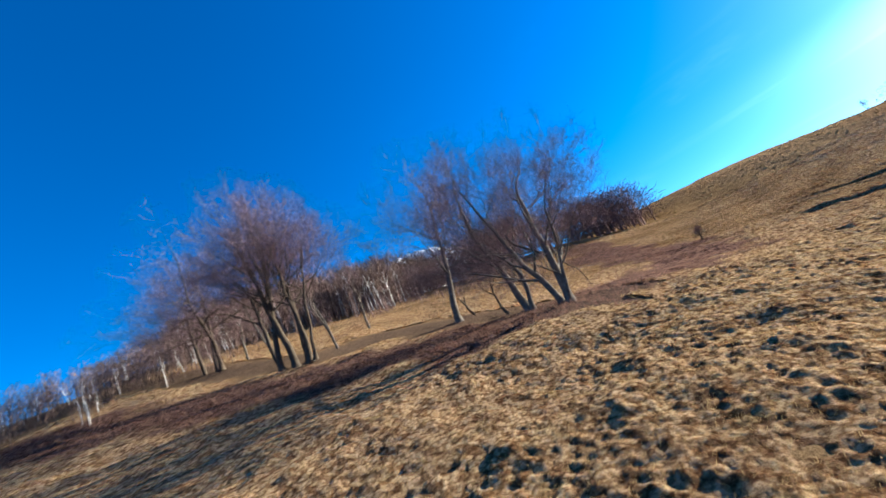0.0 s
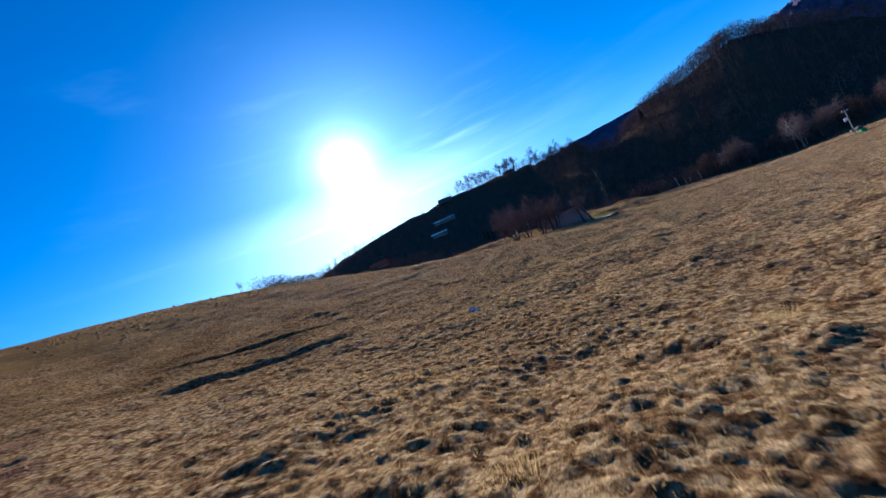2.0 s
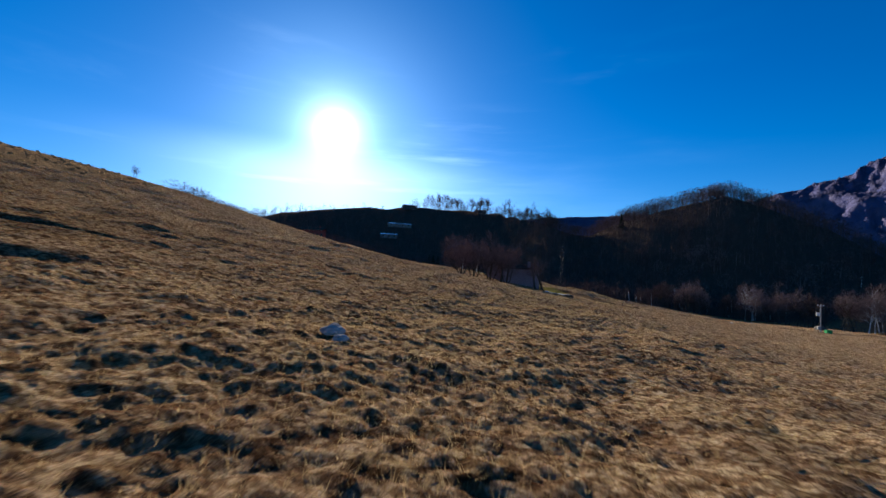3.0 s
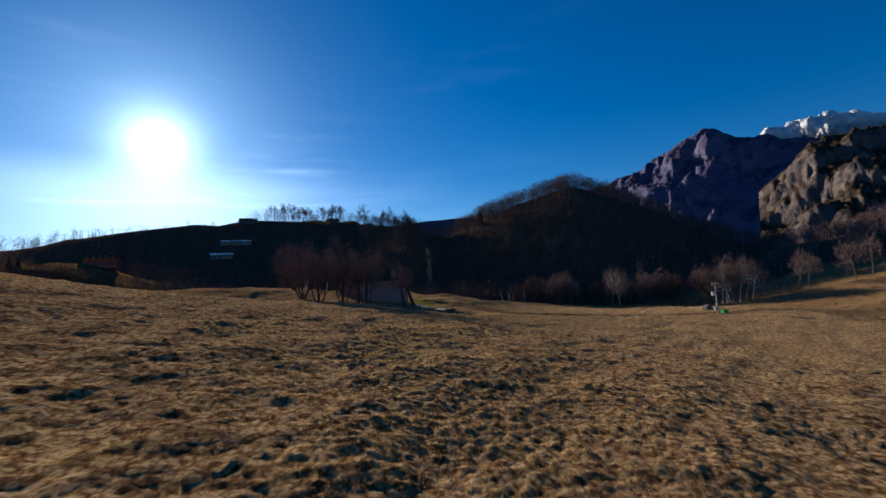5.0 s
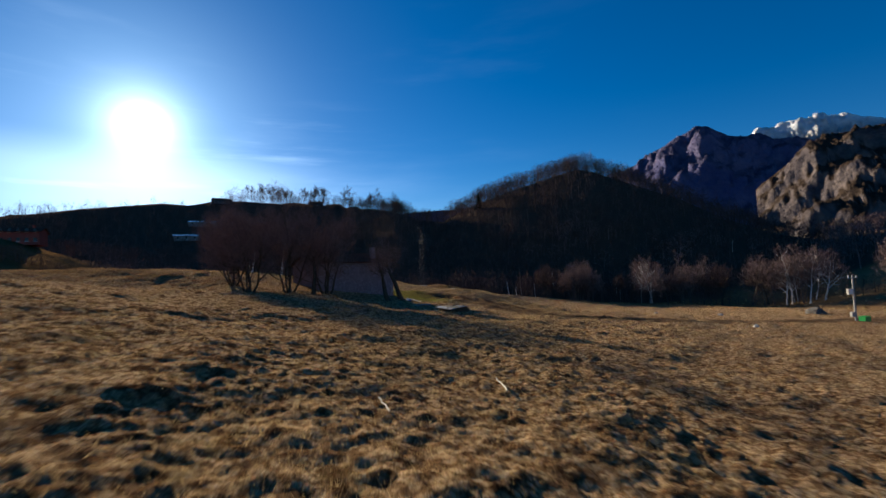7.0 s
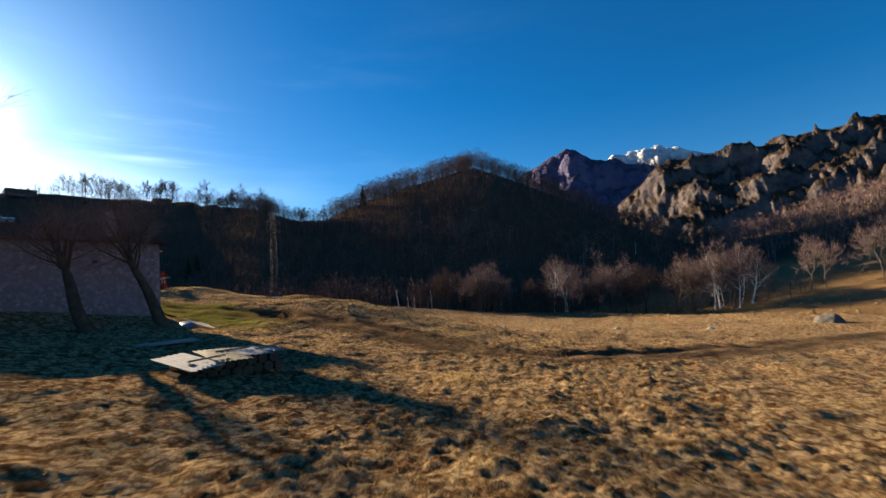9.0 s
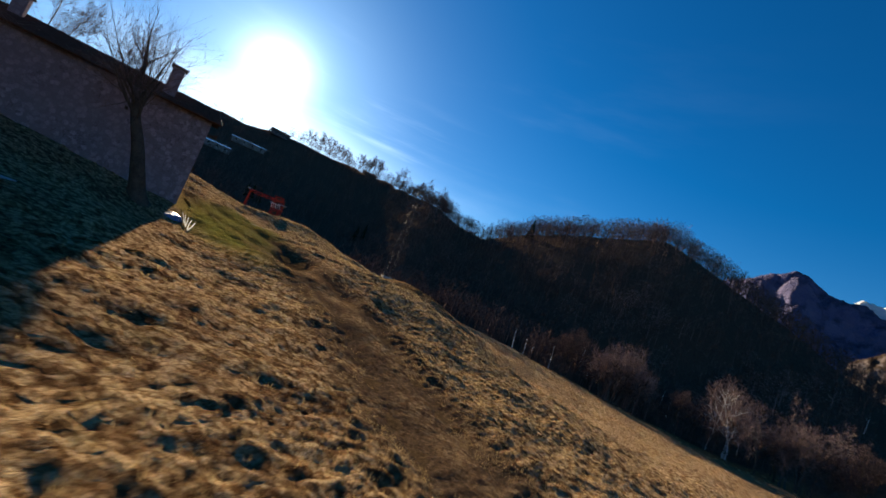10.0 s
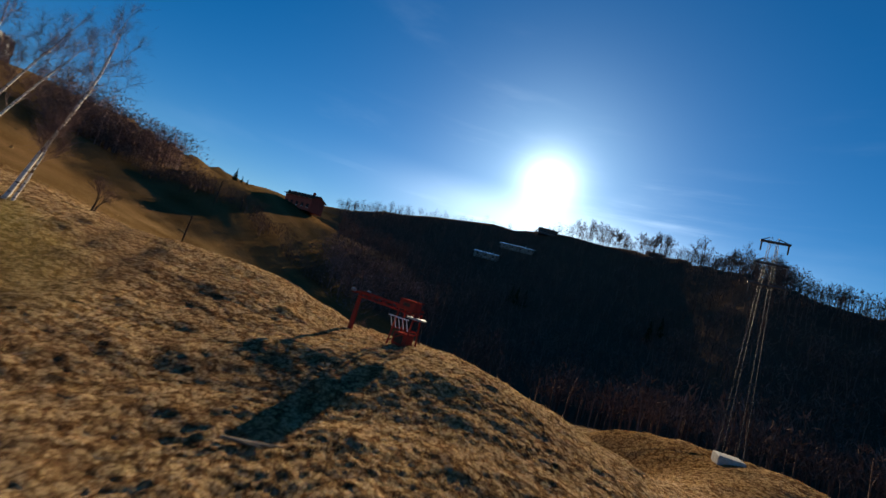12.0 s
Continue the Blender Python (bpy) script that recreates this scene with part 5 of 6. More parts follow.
SHEET = speckled("weathered roofing sheet", (0.17, 0.17, 0.18), (0.40, 0.39, 0.40), 3.0, 0.85, 0.0, bump=0.1)
TAN_SHEET = speckled("tan roofing sheet", (0.16, 0.12, 0.075), (0.32, 0.25, 0.17), 3.0, 0.85)
PX, PY = 0.75, 37.8
pile = thing("covered_woodpile", PX, PY, gz(PX, PY) + 0.04, 35, label="low stack of split logs covered with pale corrugated roofing sheets", category="woodpile")
for row in range(2):
    for k in range(9 - row):
        x = -1.15 + k * 0.27 + row * 0.13
        bar("split_log", (x, -0.62 + random.uniform(-0.05, 0.05), 0.13 + row * 0.22), (x + random.uniform(-0.03, 0.03), 0.6, 0.13 + row * 0.22), random.uniform(0.125, 0.14), DARK_BARK, pile, sides=7)
corrugated("roofing_sheet", pile, 0.74, 1.95, pose(-0.98, -0.1, 0.50, 5, -3, 6), SHEET, "pale grey corrugated sheet", 6)
corrugated("roofing_sheet", pile, 0.78, 1.85, pose(-0.16, -0.02, 0.525, 4, 2, -3), TAN_SHEET, "tan corrugated sheet", 6)
corrugated("roofing_sheet", pile, 0.66, 1.6, pose(0.58, 0.1, 0.50, 2, 3, -8), SHEET, "pale grey corrugated sheet, slipped sideways", 5)
corrugated("roofing_sheet", pile, 0.60, 1.3, pose(1.12, 0.25, 0.46, 0, 7, -12), SHEET, "short pale grey corrugated sheet", 5)
for x, y, turn in ((-0.7, -0.55, 12), (0.3, 0.35, -6), (0.95, -0.2, 20)):
    block("batten", 0.9, 0.05, 0.04, x, y, 0.565, WOOD, pile, "", 0.006, (3, 0, turn))
boards = thing("board_stack", -2.6, 43.4, gz(-2.6, 43.4) + 0.05, 25, label="low stack of grey boards lying in the hut's shadow", category="boards")
for k in range(6):
    block("board", 2.3 - 0.12 * (k % 3), 0.19, 0.035, random.uniform(-0.08, 0.08), -0.35 + 0.21 * (k % 4), 0.06 + 0.05 * (k // 4), SHEET, boards, "", 0.005, (0, 0, random.uniform(-4, 4)))
SHADE_SHEET = speckled("dark glossy shade sheet", (0.008, 0.012, 0.018), (0.014, 0.02, 0.03), 2.0, 0.06, bump=0.02)


def build_shade_patch():
    """A dark sheet in the dug hollow, put there for a patch of shadow; no water."""
    bm = bmesh.new()
    ring = [(1.95 * math.cos(a) * (1 + 0.10 * math.sin(3 * a + 1)), 0.85 * math.sin(a) * (1 + 0.12 * math.sin(2 * a))) for a in np.arange(0, 6.28, 6.2832 / 36)]
    prism(bm, ring, 0.12, pose(0, 0, 0, -90, 0, 0))
    me = bpy.data.meshes.new("water")
    bm.to_mesh(me)
    bm.free()
    me.materials.append(SHADE_SHEET)
    ob = new("water", me)
    ob.matrix_world = pose(0.1, 55.0, gz(0.1, 55.0) + 0.10, 0, 0, 119)
    tagged(ob, "dark glossy sheet standing in for the shade of a small hollow", "water", kind="structure")


build_shade_patch()
TARP = speckled("faded blue tarpaulin", (0.05, 0.10, 0.20), (0.14, 0.22, 0.38), 4.0, 0.5, bump=0.3)


def heap(name, x, y, rx, ry, h, seed, mat, sink=0.1, **tags):
    """An uneven rounded lump on the ground: a stone, a tarp-covered heap."""
    bm = bmesh.new()
    bmesh.ops.create_icosphere(bm, subdivisions=3, radius=1.0)
    for v in bm.verts:
        k = 1 + 0.28 * noise.noise(v.co * 1.3 + Vector((seed, 0, 0))) + 0.10 * noise.noise(v.co * 3.7 + Vector((0, seed, 0)))
        v.co = Vector((v.co.x * rx * k, v.co.y * ry * k, max(v.co.z, -0.35) * h * k))
    me = bpy.data.meshes.new(name)
    bm.to_mesh(me)
    bm.free()
    me.materials.append(mat)
    ob = new(name, me)
    ob.matrix_world = pose(x, y, gz(x, y) - sink + 0.1 * h, 0, 0, seed * 40)
    return tagged(ob, **tags)


heap("stone_slab", 1.3, 65.8, 0.30, 0.62, 0.14, 5, STONE, 0.0, label="flat pale stone slab lying in the grass", category="rock")
heap("tarpaulin_cover", -4.4, 52.6, 0.55, 0.4, 0.30, 3, TARP, label="small heap under a faded blue tarpaulin at the hut wall", category="tarpaulin")
heap("boulder", 46.3, 55.3, 1.25, 0.85, 0.85, 7, BOULDER, label="dark overgrown boulder in the lower pasture", category="rock")
for bx, by, s, seed in ((1.7, -40.5, 0.16, 1), (2.15, -40.9, 0.11, 2), (1.45, -40.0, 0.10, 4), (28, 40, 0.22, 6), (36, 58, 0.22, 8), (30, 63, 0.2, 9)):
    heap("pale_stone", bx, by, s * 1.5, s, s * 0.8, seed, STONE, -0.09, label="small pale stone lying in the grass", category="rock", group="pale stones")


def fallen_stem(name, x, y, turn, length, r, mat, label, kinks=5, seed=0):
    rng = np.random.RandomState(seed)
    t = Tubes()
    pts = [np.array([k * length / kinks - length / 2, rng.normal() * 0.02 * length / 2, r + 0.02]) for k in range(kinks + 1)]
    c, s = math.cos(radians(turn)), math.sin(radians(turn))
    pts = [np.array([p[0] * c - p[1] * s, p[0] * s + p[1] * c, p[2]]) for p in pts]
    base = gz(x, y)
    ends = [gz(x + p[0], y + p[1]) - base + 0.10 for p in (pts[0], pts[-1])]
    pts = [p + [0, 0, ends[0] + (ends[1] - ends[0]) * k / kinks] for k, p in enumerate(pts)]
    t.tube(pts, np.linspace(r, r * 0.5, len(pts)), 6)
    ob = new(name, t.mesh(name, mat))
    ob.location = (x, y, base)
    return tagged(ob, label, "stick")


def grass_clump(x, y, n, tall, seed):
    """A tall clump of standing dry grass."""
    rng = np.random.RandomState(seed)
    tb = Tubes()
    a, r = rng.uniform(0, 6.283, n), rng.uniform(0, 1, n) ** 0.7
    base = np.stack([np.cos(a) * r * 0.28, np.sin(a) * r * 0.28, np.full(n, -0.05)], 1)
    tip = base + np.stack([np.cos(a) * r * 0.45, np.sin(a) * r * 0.45, rng.uniform(0.45, 1, n)], 1) * tall
    tb.blades(base, tip, rng.uniform(0.006, 0.013, n), rng)
    ob = new("grass_clump", tb.mesh("grass_clump", GRASS, False))
    ob.location = (x, y, gz(x, y))
    tagged(ob, "tall clump of standing dry straw-coloured grass", "grass", "grass clumps")


for cx, cy, n, tall, seed in ((6.4, 37.0, 170, 0.42, 1), (6.9, 36.5, 120, 0.34, 2), (5.9, 37.4, 110, 0.32, 3), (11.6, -50.2, 260, 0.34, 4), (8.9, -55.3, 200, 0.30, 5)):
    grass_clump(cx, cy, n, tall, seed)
fallen_stem("fallen_stick", 1.05, 9.0, 95, 1.25, 0.022, PALE_WOOD, "bleached stick lying in the grass", seed=1)
fallen_stem("fallen_stick", -4.9, 60.0, 40, 0.7, 0.02, PALE_WOOD, "short bleached stick in the short grass", 5, 31)
fallen_stem("fallen_stick", -1.0, 6.7, 110, 0.8, 0.015, PALE_WOOD, "thin bleached stick in the grass", seed=2)
for k in range(3):
    fallen_stem("fence_rail", -7.9 + 0.10 * k, 68.9 + 0.16 * k, 38 + 5 * k, 0.85, 0.03, WOOD, "loose weathered rail on the slope", 2, seed=4 + k)
for k in range(5):
    fallen_stem("loose_plank", -3.3 - 0.22 * k, 52.4 + 0.12 * k, 122 + 3 * k, 2.3 - 0.2 * k, 0.03, PALE_WOOD, "pale plank lying at the hut's shaded side", 2, seed=12 + k)


# ---------------------------------------------------------------- transformer post
def build_post():
    p = thing("power_post", 42.7, 46.1, label="weathered white power post with meter boxes", category="post")
    bar("pole", (0, 0, -0.4), (0.06, 0, 4.7), 0.11, STONE, p, r2=0.08, sides=10)
    arm = block("crossarm", 1.0, 0.09, 0.09, 0.05, 0, 4.55, STEEL, p)
    for k in (-1, 0, 1):
        part("insulator", rod(bmesh.new(), (0.05 + k * 0.42, 0, 4.6), (0.05 + k * 0.42, 0, 4.78), 0.05, 0.03), WHITE_PAINT, arm)
    upper = block("meter_box", 0.5, 0.3, 0.62, -0.34, 0, 3.1, STONE, p, "white metal box", 0.02)
    part("door_panel", box(bmesh.new(), 0.42, 0.012, 0.54, pose(-0.34, -0.158, 3.1), 0.004), WHITE_PAINT, upper)
    block("lower_box", 0.42, 0.3, 0.5, -0.2, 0.05, 0.75, STONE, p, "white metal box", 0.02)
    for k in range(7):
        bar("step_iron", (-0.16 if k % 2 else 0.16, 0, 1.4 + k * 0.3), (0.0, 0, 1.4 + k * 0.3), 0.014, STEEL, p, sides=6)
    g = thing("green_crate", 43.9, 46.4, None, 20, label="bright green plastic crate beside the post", category="crate")
    green = speckled("green plastic", (0.02, 0.26, 0.06), (0.04, 0.42, 0.10), 3.0, 0.45)
    for name, sx, sy, x, y in (("side", 0.9, 0.03, 0, -0.3), ("side", 0.9, 0.03, 0, 0.3), ("end", 0.03, 0.57, -0.435, 0), ("end", 0.03, 0.57, 0.435, 0)):
        block(name, sx, sy, 0.55, x, y, 0.30, green, g, bevel=0.008)
    block("bottom", 0.84, 0.56, 0.03, 0, 0, 0.05, green, g)


build_post()


# ---------------------------------------------------------------- power pylon
LATTICE = speckled("dull lattice steel", (0.03, 0.03, 0.032), (0.08, 0.08, 0.085), 4.0, 0.7, bump=0.05)


def build_pylon():
    p = thing("lattice_pylon", -4.6, 95.6, None, 25, label="slender steel lattice pylon with three cross-arms", category="pylon")
    h, b0, b1 = 13.2, 0.52, 0.19
    block("footing", 1.35, 1.35, 0.7, 0, 0, 0.0, STONE, p, "pale concrete footing", 0.05)
    def corner(k, z):
        w = b0 + (b1 - b0) * z / h
        return Vector(((-1, 1, 1, -1)[k % 4] * w, (-1, -1, 1, 1)[k % 4] * w, z))
    for k in range(4):
        bar("leg", corner(k, 0.4), corner(k, h), 0.014, LATTICE, p, sides=4)
    levels = np.linspace(0.5, h, 16)
    for za, zb in zip(levels, levels[1:]):
        for k in range(4):
            a, b = (k, k + 1) if int(za * 2) % 2 else (k + 1, k)
            bar("brace", corner(a, za), corner(b, zb), 0.009, LATTICE, p, sides=4)
    for z, reach in ((12.9, 0.85), (11.6, 1.0), (10.3, 1.1)):
        for side in (-1, 1):
            r = reach * (0.8 if side < 0 else 1.0)
            arm = bar("crossarm", (0, -0.15, z), (side * r, 0, z + 0.05), 0.08, LATTICE, p, sides=4)
            part("stay", rod(bmesh.new(), (side * 0.2, 0.15, z + 0.35), (side * r, 0, z + 0.07), 0.03, sides=4), LATTICE, arm)
            part("insulator", rod(bmesh.new(), (side * (r - 0.08), 0, z + 0.02), (side * (r - 0.08), 0, z - 0.55), 0.05, 0.04), BOULDER, arm)


build_pylon()


# ---------------------------------------------------------------- drag lift station
def build_lift():
    """x along the beam, from the post to the motor."""
    p = thing("drag_lift", -16.8, 77.0, None, 11, label="red steel drag-lift station with lattice beam and motor", category="ski lift")
    bar("post", (0, 0, -0.3), (0.05, 0, 1.95), 0.15, RED_PAINT, p, r2=0.10, sides=12)
    arm = block("crossbar", 0.12, 1.25, 0.10, 0.05, 0, 2.0, RED_PAINT, p)
    for y in (-0.58, 0.58):
        part("roller", rod(bmesh.new(), (-0.06, y, 2.10), (0.16, y, 2.10), 0.09, sides=12), STEEL, arm)
    for y in (-0.17, 0.17):
        for z in (1.84, 2.10):
            bar("beam_rail", (0.1, y, z), (4.1, y, z - 0.10), 0.035, RED_PAINT, p, sides=6)
    for k in range(8):
        x, up = 0.2 + k * 0.48, k % 2
        for y in (-0.17, 0.17):
            bar("beam_brace", (x, y, 1.84 if up else 2.08), (x + 0.48, y, 2.08 if up else 1.84), 0.02, RED_PAINT, p, sides=5)
        bar("beam_tie", (x, -0.17, 1.97), (x, 0.17, 1.97), 0.02, RED_PAINT, p, sides=5)
    motor = block("motor_housing", 0.95, 0.62, 0.46, 3.35, 0, 2.12, RED_PAINT, p, "red sheet-metal motor cover", 0.05)
    part("vent", box(bmesh.new(), 0.4, 0.01, 0.16, pose(3.35, -0.317, 2.15), 0.003), DARK_WOOD, motor)
    part("lid", box(bmesh.new(), 1.02, 0.70, 0.04, pose(3.35, 0, 2.37), 0.012), RED_PAINT, motor)
    wheel = bar("return_wheel", (3.9, 0, 1.58), (3.9, 0, 1.66), 0.48, STEEL, p, "grey cable wheel", sides=28)
    part("hub", rod(bmesh.new(), (3.9, 0, 1.5), (3.9, 0, 1.95), 0.08), RED_PAINT, wheel)
    dz = gz(-13.4, 77.7) - gz(-16.8, 77.0)
    for x in (2.95, 3.95):
        for y in (-0.5, 0.5):
            bar("frame_leg", (x, y, -0.3 + dz), (x, y * 0.5, 1.85), 0.045, RED_PAINT, p, sides=6)
        bar("frame_tie", (x, -0.42, 0.75 + dz), (x, 0.42, 0.75 + dz), 0.03, RED_PAINT, p, sides=6)
    for y in (-0.46, 0.46):
        bar("frame_tie", (2.95, y, 0.75 + dz), (3.95, y, 0.75 + dz), 0.03, RED_PAINT, p, sides=6)
        bar("frame_stay", (2.95, y, 0.1 + dz), (3.95, y, 0.75 + dz), 0.025, RED_PAINT, p, sides=6)
    base = block("winch_box", 0.75, 0.7, 0.62, 3.45, 0, 0.30 + dz, RED_PAINT, p, "dull red winch box", 0.04)
    part("panel", box(bmesh.new(), 0.5, 0.01, 0.4, pose(3.45, -0.356, 0.32 + dz), 0.003), DARK_WOOD, base)
    for k in range(5):
        x = 2.95 + 0.24 * k
        hanger = bar("tow_hanger", (x, -0.42, 0.72 + dz), (x - 0.10, -0.62, 1.28 + dz), 0.022, WHITE_PAINT, p, "white tow bar", sides=6)
        part("handle", rod(bmesh.new(), (x - 0.24, -0.62, 1.26 + dz), (x + 0.04, -0.62, 1.30 + dz), 0.02, sides=6), WHITE_PAINT, hanger)
    p.scale = (0.9, 0.9, 0.9)


build_lift()


# ---------------------------------------------------------------- the off-road car
def build_car():
    """x forward, y to its left."""
    c = thing("off_road_car", -16.6, 63.3, gz(-16.6, 63.3) + 0.02, -14, label="old off-road car with white roof and pale bonnet, parked", category="car")
    body = speckled("dull grey car paint", (0.20, 0.20, 0.21), (0.36, 0.36, 0.37), 2.0, 0.45, bump=0.02)
    lamp = speckled("lamp glass", (0.55, 0.55, 0.5), (0.75, 0.75, 0.7), 3.0, 0.1, bump=0.0)
    block("lower_body", 3.7, 1.60, 0.55, 0, 0, 0.72, body, c, "", 0.05)
    block("bonnet", 1.25, 1.42, 0.16, 1.18, 0, 1.06, WHITE_PAINT, c, "pale bonnet", 0.05)
    bm = prism(bmesh.new(), [(0.62, 0.99), (-1.83, 0.99), (-1.80, 1.68), (0.28, 1.68)], 1.50, Matrix())
    cabin = part("cabin", bm, body, c)
    part("windscreen", box(bmesh.new(), 0.02, 1.30, 0.58, pose(0.47, 0, 1.36, 0, -26, 0), 0.005), GLASS_DARK, cabin, "dark windscreen")
    for y in (-0.757, 0.757):
        part("front_window", box(bmesh.new(), 0.72, 0.014, 0.42, pose(-0.18, y, 1.41), 0.004), GLASS_DARK, cabin)
        part("rear_window", box(bmesh.new(), 0.95, 0.014, 0.42, pose(-1.18, y, 1.41), 0.004), GLASS_DARK, cabin)
    part("tailgate_window", box(bmesh.new(), 0.014, 1.1, 0.42, pose(-1.826, 0, 1.40), 0.004), GLASS_DARK, cabin)
    block("roof", 2.22, 1.58, 0.09, -0.78, 0, 1.735, WHITE_PAINT, c, "white roof panel", 0.03)
    for x in (1.12, -1.12):
        for y in (-0.74, 0.74):
            tyre = part("wheel", rod(bmesh.new(), (x, y - 0.11, 0.36), (x, y + 0.11, 0.36), 0.36, sides=20), RUBBER, c, "black knobbly tyre")
            part("rim", rod(bmesh.new(), (x, y - 0.118, 0.36), (x, y + 0.118, 0.36), 0.20, sides=16), STEEL, tyre)
            part("arch", box(bmesh.new(), 0.92, 0.20, 0.08, pose(x, y * 1.03, 0.80), 0.03), body, c)
    for y in (-0.55, 0.55):
        part("headlight", rod(bmesh.new(), (1.84, y, 0.86), (1.885, y, 0.86), 0.10, sides=14), lamp, c)
    block("grille", 0.03, 0.80, 0.28, 1.86, 0, 0.84, DARK_WOOD, c)
    block("front_bumper", 0.16, 1.62, 0.16, 1.92, 0, 0.50, STEEL, c, "", 0.02)
    block("rear_bumper", 0.14, 1.60, 0.14, -1.92, 0, 0.50, STEEL, c, "", 0.02)
    for y in (-0.86, 0.86):
        block("mirror", 0.06, 0.16, 0.20, 0.52, y, 1.22, RUBBER, c)

    c.scale = (0.80, 0.80, 0.80)


build_car()


# ---------------------------------------------------------------- birches by the hut
BIRCH = dict(levels=2, bark=0, forks=(9, 4, 3), spread=(18, 42), shrink=0.34, thick=0.3, wander=0.05, lift=0.10, twigs=30, twig=0.8, thin=0.008, **{"from": (0.45, 0.2, 0.2)})
bare_tree("birch_tree", -27.4, 61.9, 51, [(0, 0, 0.05, 0.16, 6.2, 0.075), (0.3, 0.2, 0.1, 0.32, 6.5, 0.07), (0.1, 0.4, 0.1, 0.45, 6.2, 0.065)], BIRCH, BIRCH_BARK, TWIG, label="three-stemmed white birch leaning over the slope", category="tree", group="birches by the hut")
bare_tree("birch_tree", -24.0, 64.6, 52, [(0, 0, 0.05, 0.30, 6.8, 0.08), (0.1, 0.3, 0.0, 0.15, 3.0, 0.045)], BIRCH, BIRCH_BARK, TWIG, label="white birch with a short side stem", category="tree", group="birches by the hut")
EDGE = dict(BEECH, twigs=7, spread=(20, 45))
rng_edge = np.random.RandomState(91)
EDGE_LINE = np.array([(10, 110), (30, 112), (48, 108), (55, 101), (66, 92), (72, 87), (84, 82), (97, 76)])
for k in range(44):
    pale = k % 4 != 3
    if pale:
        cx, wide = ((34, 3.0), (51, 2.5), (54, 2.0), (66, 2.5), (71, 2.5), (87, 5.0))[k % 6]
        ex = cx + rng_edge.normal() * wide
    else:
        ex = 14 + 70 * rng_edge.uniform(0, 1)
    ey = float(np.interp(ex, EDGE_LINE[:, 0], EDGE_LINE[:, 1])) + rng_edge.uniform(0, 1) ** 2 * 9
    tall = rng_edge.uniform(3.8, 6.4) if pale else rng_edge.uniform(3.4, 5.4)
    lean = rng_edge.normal(size=2) * 0.10
    stems = [(0, 0, lean[0], lean[1], tall, rng_edge.uniform(0.10, 0.16))]
    if pale and k % 3 == 0:
        stems.append((0.5, 0.2, lean[0] + 0.2, lean[1] - 0.1, tall * 0.85, 0.10))
    bare_tree("pale_edge_tree" if pale else "edge_tree", ex, ey, 200 + k, stems, dict(EDGE, forks=(6, 4, 2), twigs=8, twig=1.3, thin=0.034, spread=(30, 62), lift=0.12), BIRCH_BARK if pale and k % 3 == 1 else BARK if pale else DARK_BARK, PALE_TWIG if pale else DARK_TWIG,
              label="tall pale bare tree at the foot of the wooded hill" if pale else "dark bare tree at the foot of the wooded hill", category="tree", group="trees along the lower wood edge")
SHRUB = dict(BEECH, levels=2, forks=(5, 3, 2), twigs=5)
for bx, by, seed, h in ((-31, 68.1, 61, 0.9), (-15.0, -53.3, 63, 0.5), (-28, 86, 65, 1.4), (-22, 92, 66, 1.6), (-30, 94, 67, 1.8)):
    bare_tree("bare_shrub", bx, by, seed, [(0, 0, 0.1, 0.1, h, 0.05), (0.1, 0.1, -0.3, 0.2, h * 0.8, 0.04)], SHRUB, DARK_BARK, TWIG, label="small twisted shrub without leaves", category="shrub", group="shrubs on the slope")
for bx, by, h in ((-58, 80, 4.5), (-95, 93, 5.0)):
    pole = thing("wooden_pole", bx, by, label="leaning wooden cable pole on the hillside", category="pole")
    bar("pole_shaft", (0, 0, -0.5), (0.15, 0.2, h), 0.10, DARK_WOOD, pole, r2=0.08)
    block("crossarm", 0.9, 0.08, 0.08, 0.15, 0.2, h - 0.25, DARK_WOOD, pole)


# ---------------------------------------------------------------- skyline of the ridge
KINDS = []
a = 20.0
RIDGE = dict(BEECH, twigs=14, levels=2, forks=(5, 3, 3), twig=1.9, thin=0.06, spread=(28, 62), lift=0.12)
rng_ridge = np.random.RandomState(17)
for k in range(44):
    a = 6 + 22 * rng_ridge.uniform(0, 1) if k % 2 else a + 0.5 * rng_ridge.normal()
    r = float(np.interp(a, RING[:, 0], RING[:, 1])) + rng_ridge.uniform(-3, 3)
    x, y = HUB[0] - math.sin(radians(a)) * r, HUB[1] + math.cos(radians(a)) * r
    if len(KINDS) < 5:
        KINDS.append(bare_tree("ridge_tree", x, y, 120 + k, [(0, 0, 0.02, 0.02, 4.0 + 0.45 * len(KINDS), 0.18)], RIDGE, DARK_BARK, DARK_TWIG, label="bare tree standing on the ridge line", category="tree", group="trees on the ridge"))
    else:
        copy_thing(KINDS[k % 5], pose(x, y, gz(x, y) - 0.1, 0, 0, k * 67) @ Matrix.Diagonal((*[rng_ridge.uniform(0.8, 1.35)] * 3, 1)))


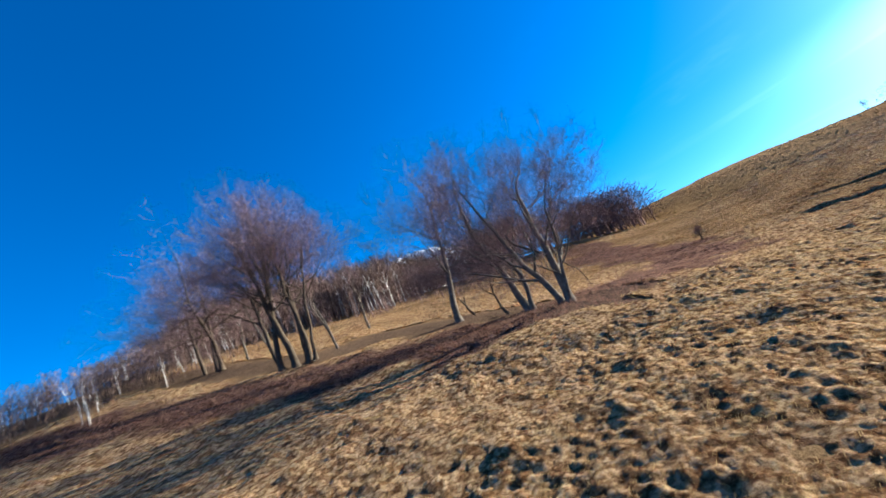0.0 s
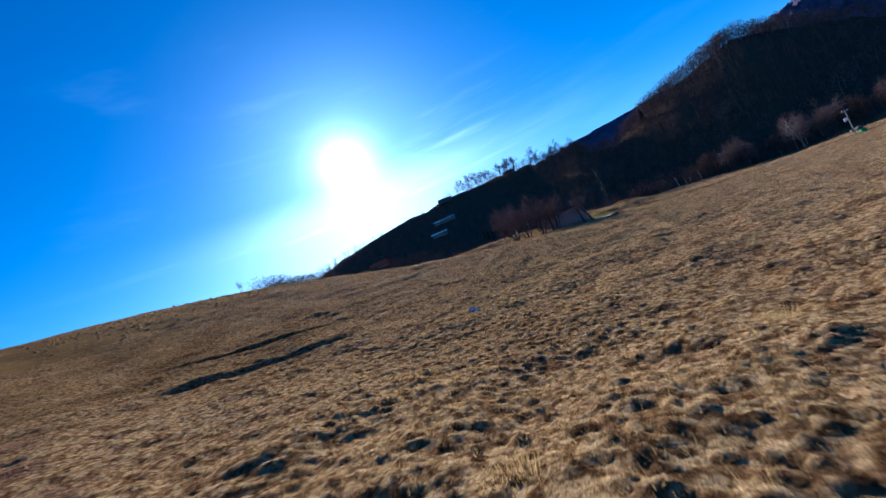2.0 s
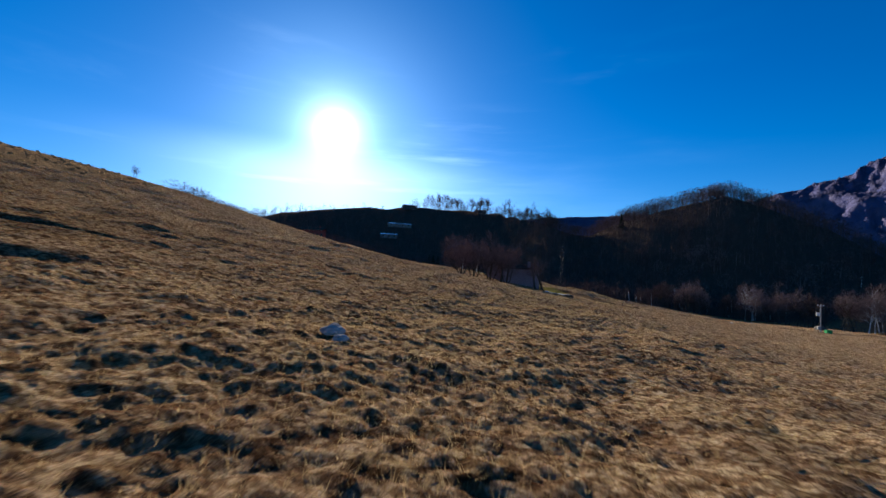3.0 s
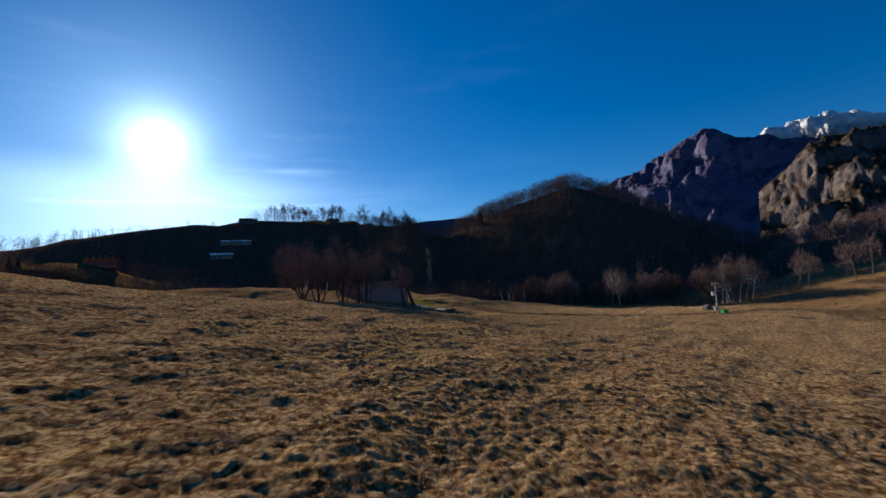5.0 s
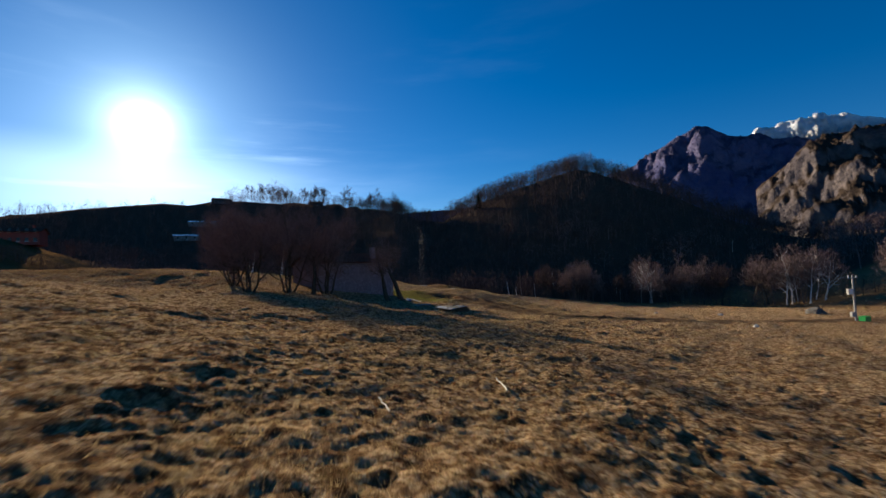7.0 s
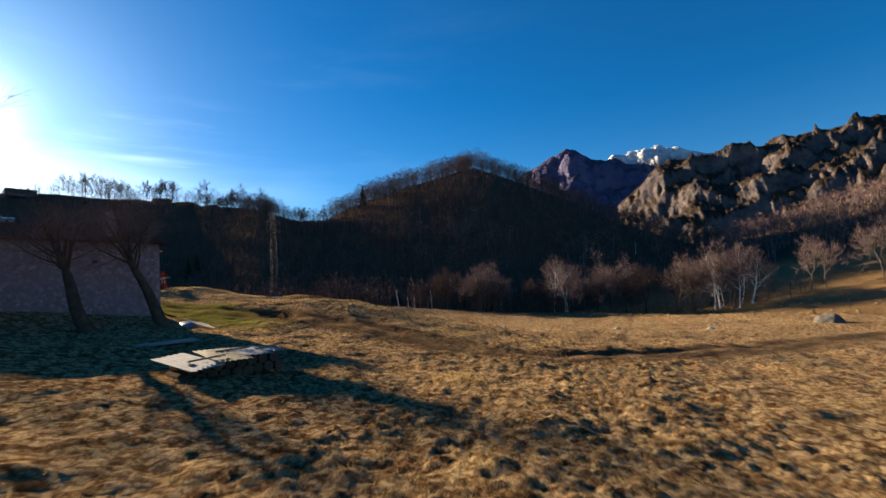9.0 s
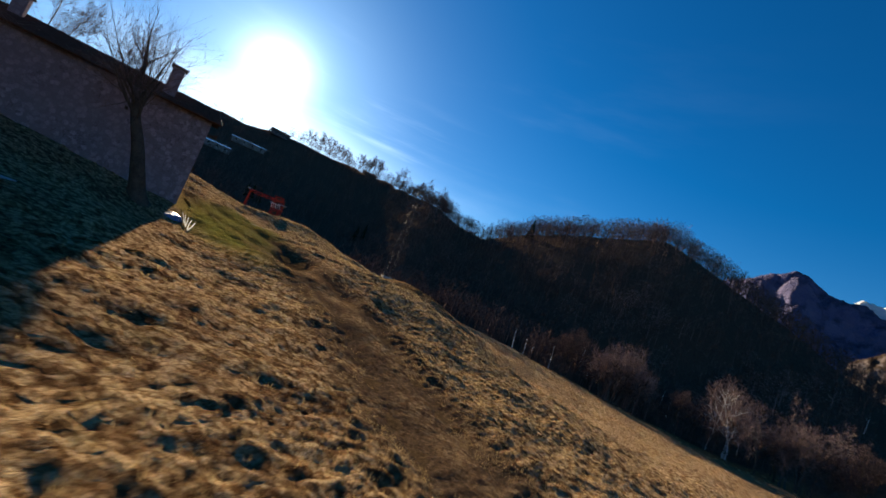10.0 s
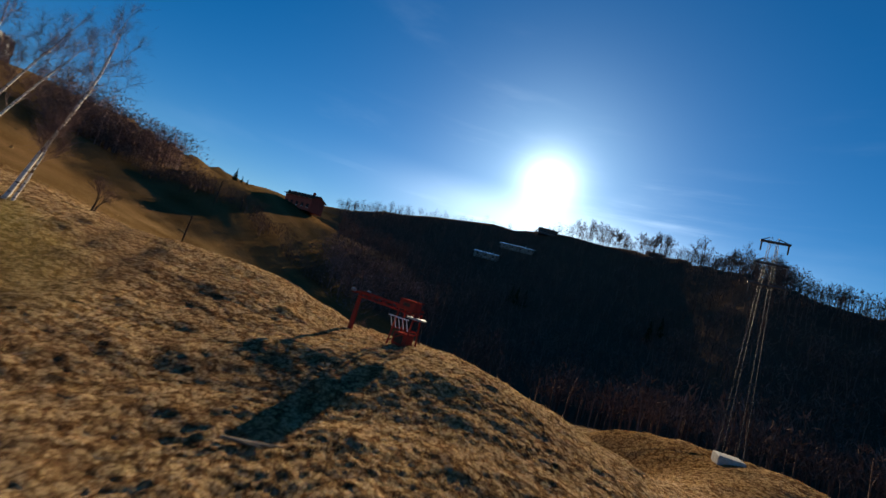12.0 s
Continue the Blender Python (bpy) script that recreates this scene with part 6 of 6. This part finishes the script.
def spruce(x, y, h, seed, label):
    rng = np.random.RandomState(seed)
    t = thing("spruce_tree", x, y, label=label, category="tree", group="spruces")
    bar("trunk", (0, 0, -0.3), (0, 0, h * 0.9), 0.018 * h, DARK_BARK, t, r2=0.03)
    tb = Tubes()
    n = 420
    f = rng.uniform(0.06, 1, n)
    a = rng.uniform(0, 6.283, n)
    base = np.stack([np.zeros(n), np.zeros(n), f * h], 1)
    reach = (1 - f) ** 0.85 * h * 0.26 * rng.uniform(0.6, 1.1, n) + 0.12
    tip = base + np.stack([np.cos(a) * reach, np.sin(a) * reach, -reach * 0.35 + 0.25 * (f > 0.93) * h * 0.1], 1)
    tb.blades(base, tip, reach * 0.45, rng)
    under(new("crown", tb.mesh("crown", NEEDLE, False)), t)


spruce(17.1, 193.6, 8.0, 1, "dark pointed spruce above the pass")
for k, (sx, sy, sh) in enumerate(((-81.2, 183, 6.5), (-84, 184, 6.0), (-79, 184.5, 5.6), (-44, 196, 6.5), (-41.5, 197, 6.0), (-144, 111, 9.0), (-139, 111.5, 7.0), (-137, 112.5, 6.5))):
    spruce(sx, sy, sh, 5 + k, "dark evergreen tree on the ridge")


# ---------------------------------------------------------------- far buildings
def far_house(x, y, turn, w, d, h, rise, wall, roof, storeys, n, words):
    t = thing("far_house", x, y, gz(x, y) - 0.4, turn, label=words, category="house")
    block("wall", w, d, h, 0, 0, h / 2, wall, t)
    for side in (-1, 1):
        pitch = math.degrees(math.atan2(rise, d / 2))
        run = math.hypot(d / 2, rise) + 0.5
        m = Matrix.Translation((0, 0, h + rise)) @ pose(0, 0, 0, -pitch * side, 0, 0) @ Matrix.Translation((0, side * run / 2, 0))
        part("roof_slope", box(bmesh.new(), w + 0.9, run, 0.16, m, 0.01), roof, t)
    part("gable", prism(bmesh.new(), [(-d / 2, h), (d / 2, h), (0, h + rise - 0.1)], w - 0.01, pose(0, 0, 0, 0, 0, 90)), wall, t)
    for s in range(storeys):
        for k in range(n):
            win = block("window", 0.8, 0.08, 1.0, -w / 2 + w * (k + 0.5) / n, -d / 2 - 0.02, 1.5 + s * 2.6, GLASS_DARK, t)
            part("frame", box(bmesh.new(), 1.0, 0.05, 0.10, pose(-w / 2 + w * (k + 0.5) / n, -d / 2 - 0.04, 0.95 + s * 2.6), 0.005), WHITE_PAINT, win)
    block("chimney", 0.6, 0.6, 1.3, w * 0.25, 0.3, h + rise + 0.2, wall, t)


ROSE = speckled("dull red plaster", (0.22, 0.06, 0.045), (0.36, 0.10, 0.075), 1.0, 0.9)
PALE_ROOF = speckled("pale metal roof", (0.45, 0.47, 0.50), (0.72, 0.74, 0.76), 0.8, 0.25, 0.6, bump=0.03)
GREY_WALL = speckled("grey plaster", (0.16, 0.15, 0.14), (0.30, 0.29, 0.27), 0.8, 0.9)
far_house(-117, 122, 25, 9.0, 6.0, 3.8, 1.2, ROSE, CLAY, 2, 5, "red two-storey house with a dark roof on the ridge")
far_house(-128, 219, 30, 11.0, 5.0, 2.6, 0.8, GREY_WALL, PALE_ROOF, 1, 3, "long low shed with a glinting pale roof")
far_house(-135, 250, 30, 17.0, 5.0, 2.6, 0.8, GREY_WALL, PALE_ROOF, 1, 4, "low farm building with a glinting metal roof")
DARK_WALL = speckled("dark plaster", (0.05, 0.05, 0.055), (0.12, 0.12, 0.125), 0.8, 0.9)
for a, w in ((30.5, 11.0), (18.5, 9.0)):
    far_house(HUB[0] - math.sin(radians(a)) * 292, HUB[1] + math.cos(radians(a)) * 292, a + 10, w, 6.5, 3.0, 1.4, DARK_WALL, CLAY, 1, 5, "dark low house among the trees on the ridge")
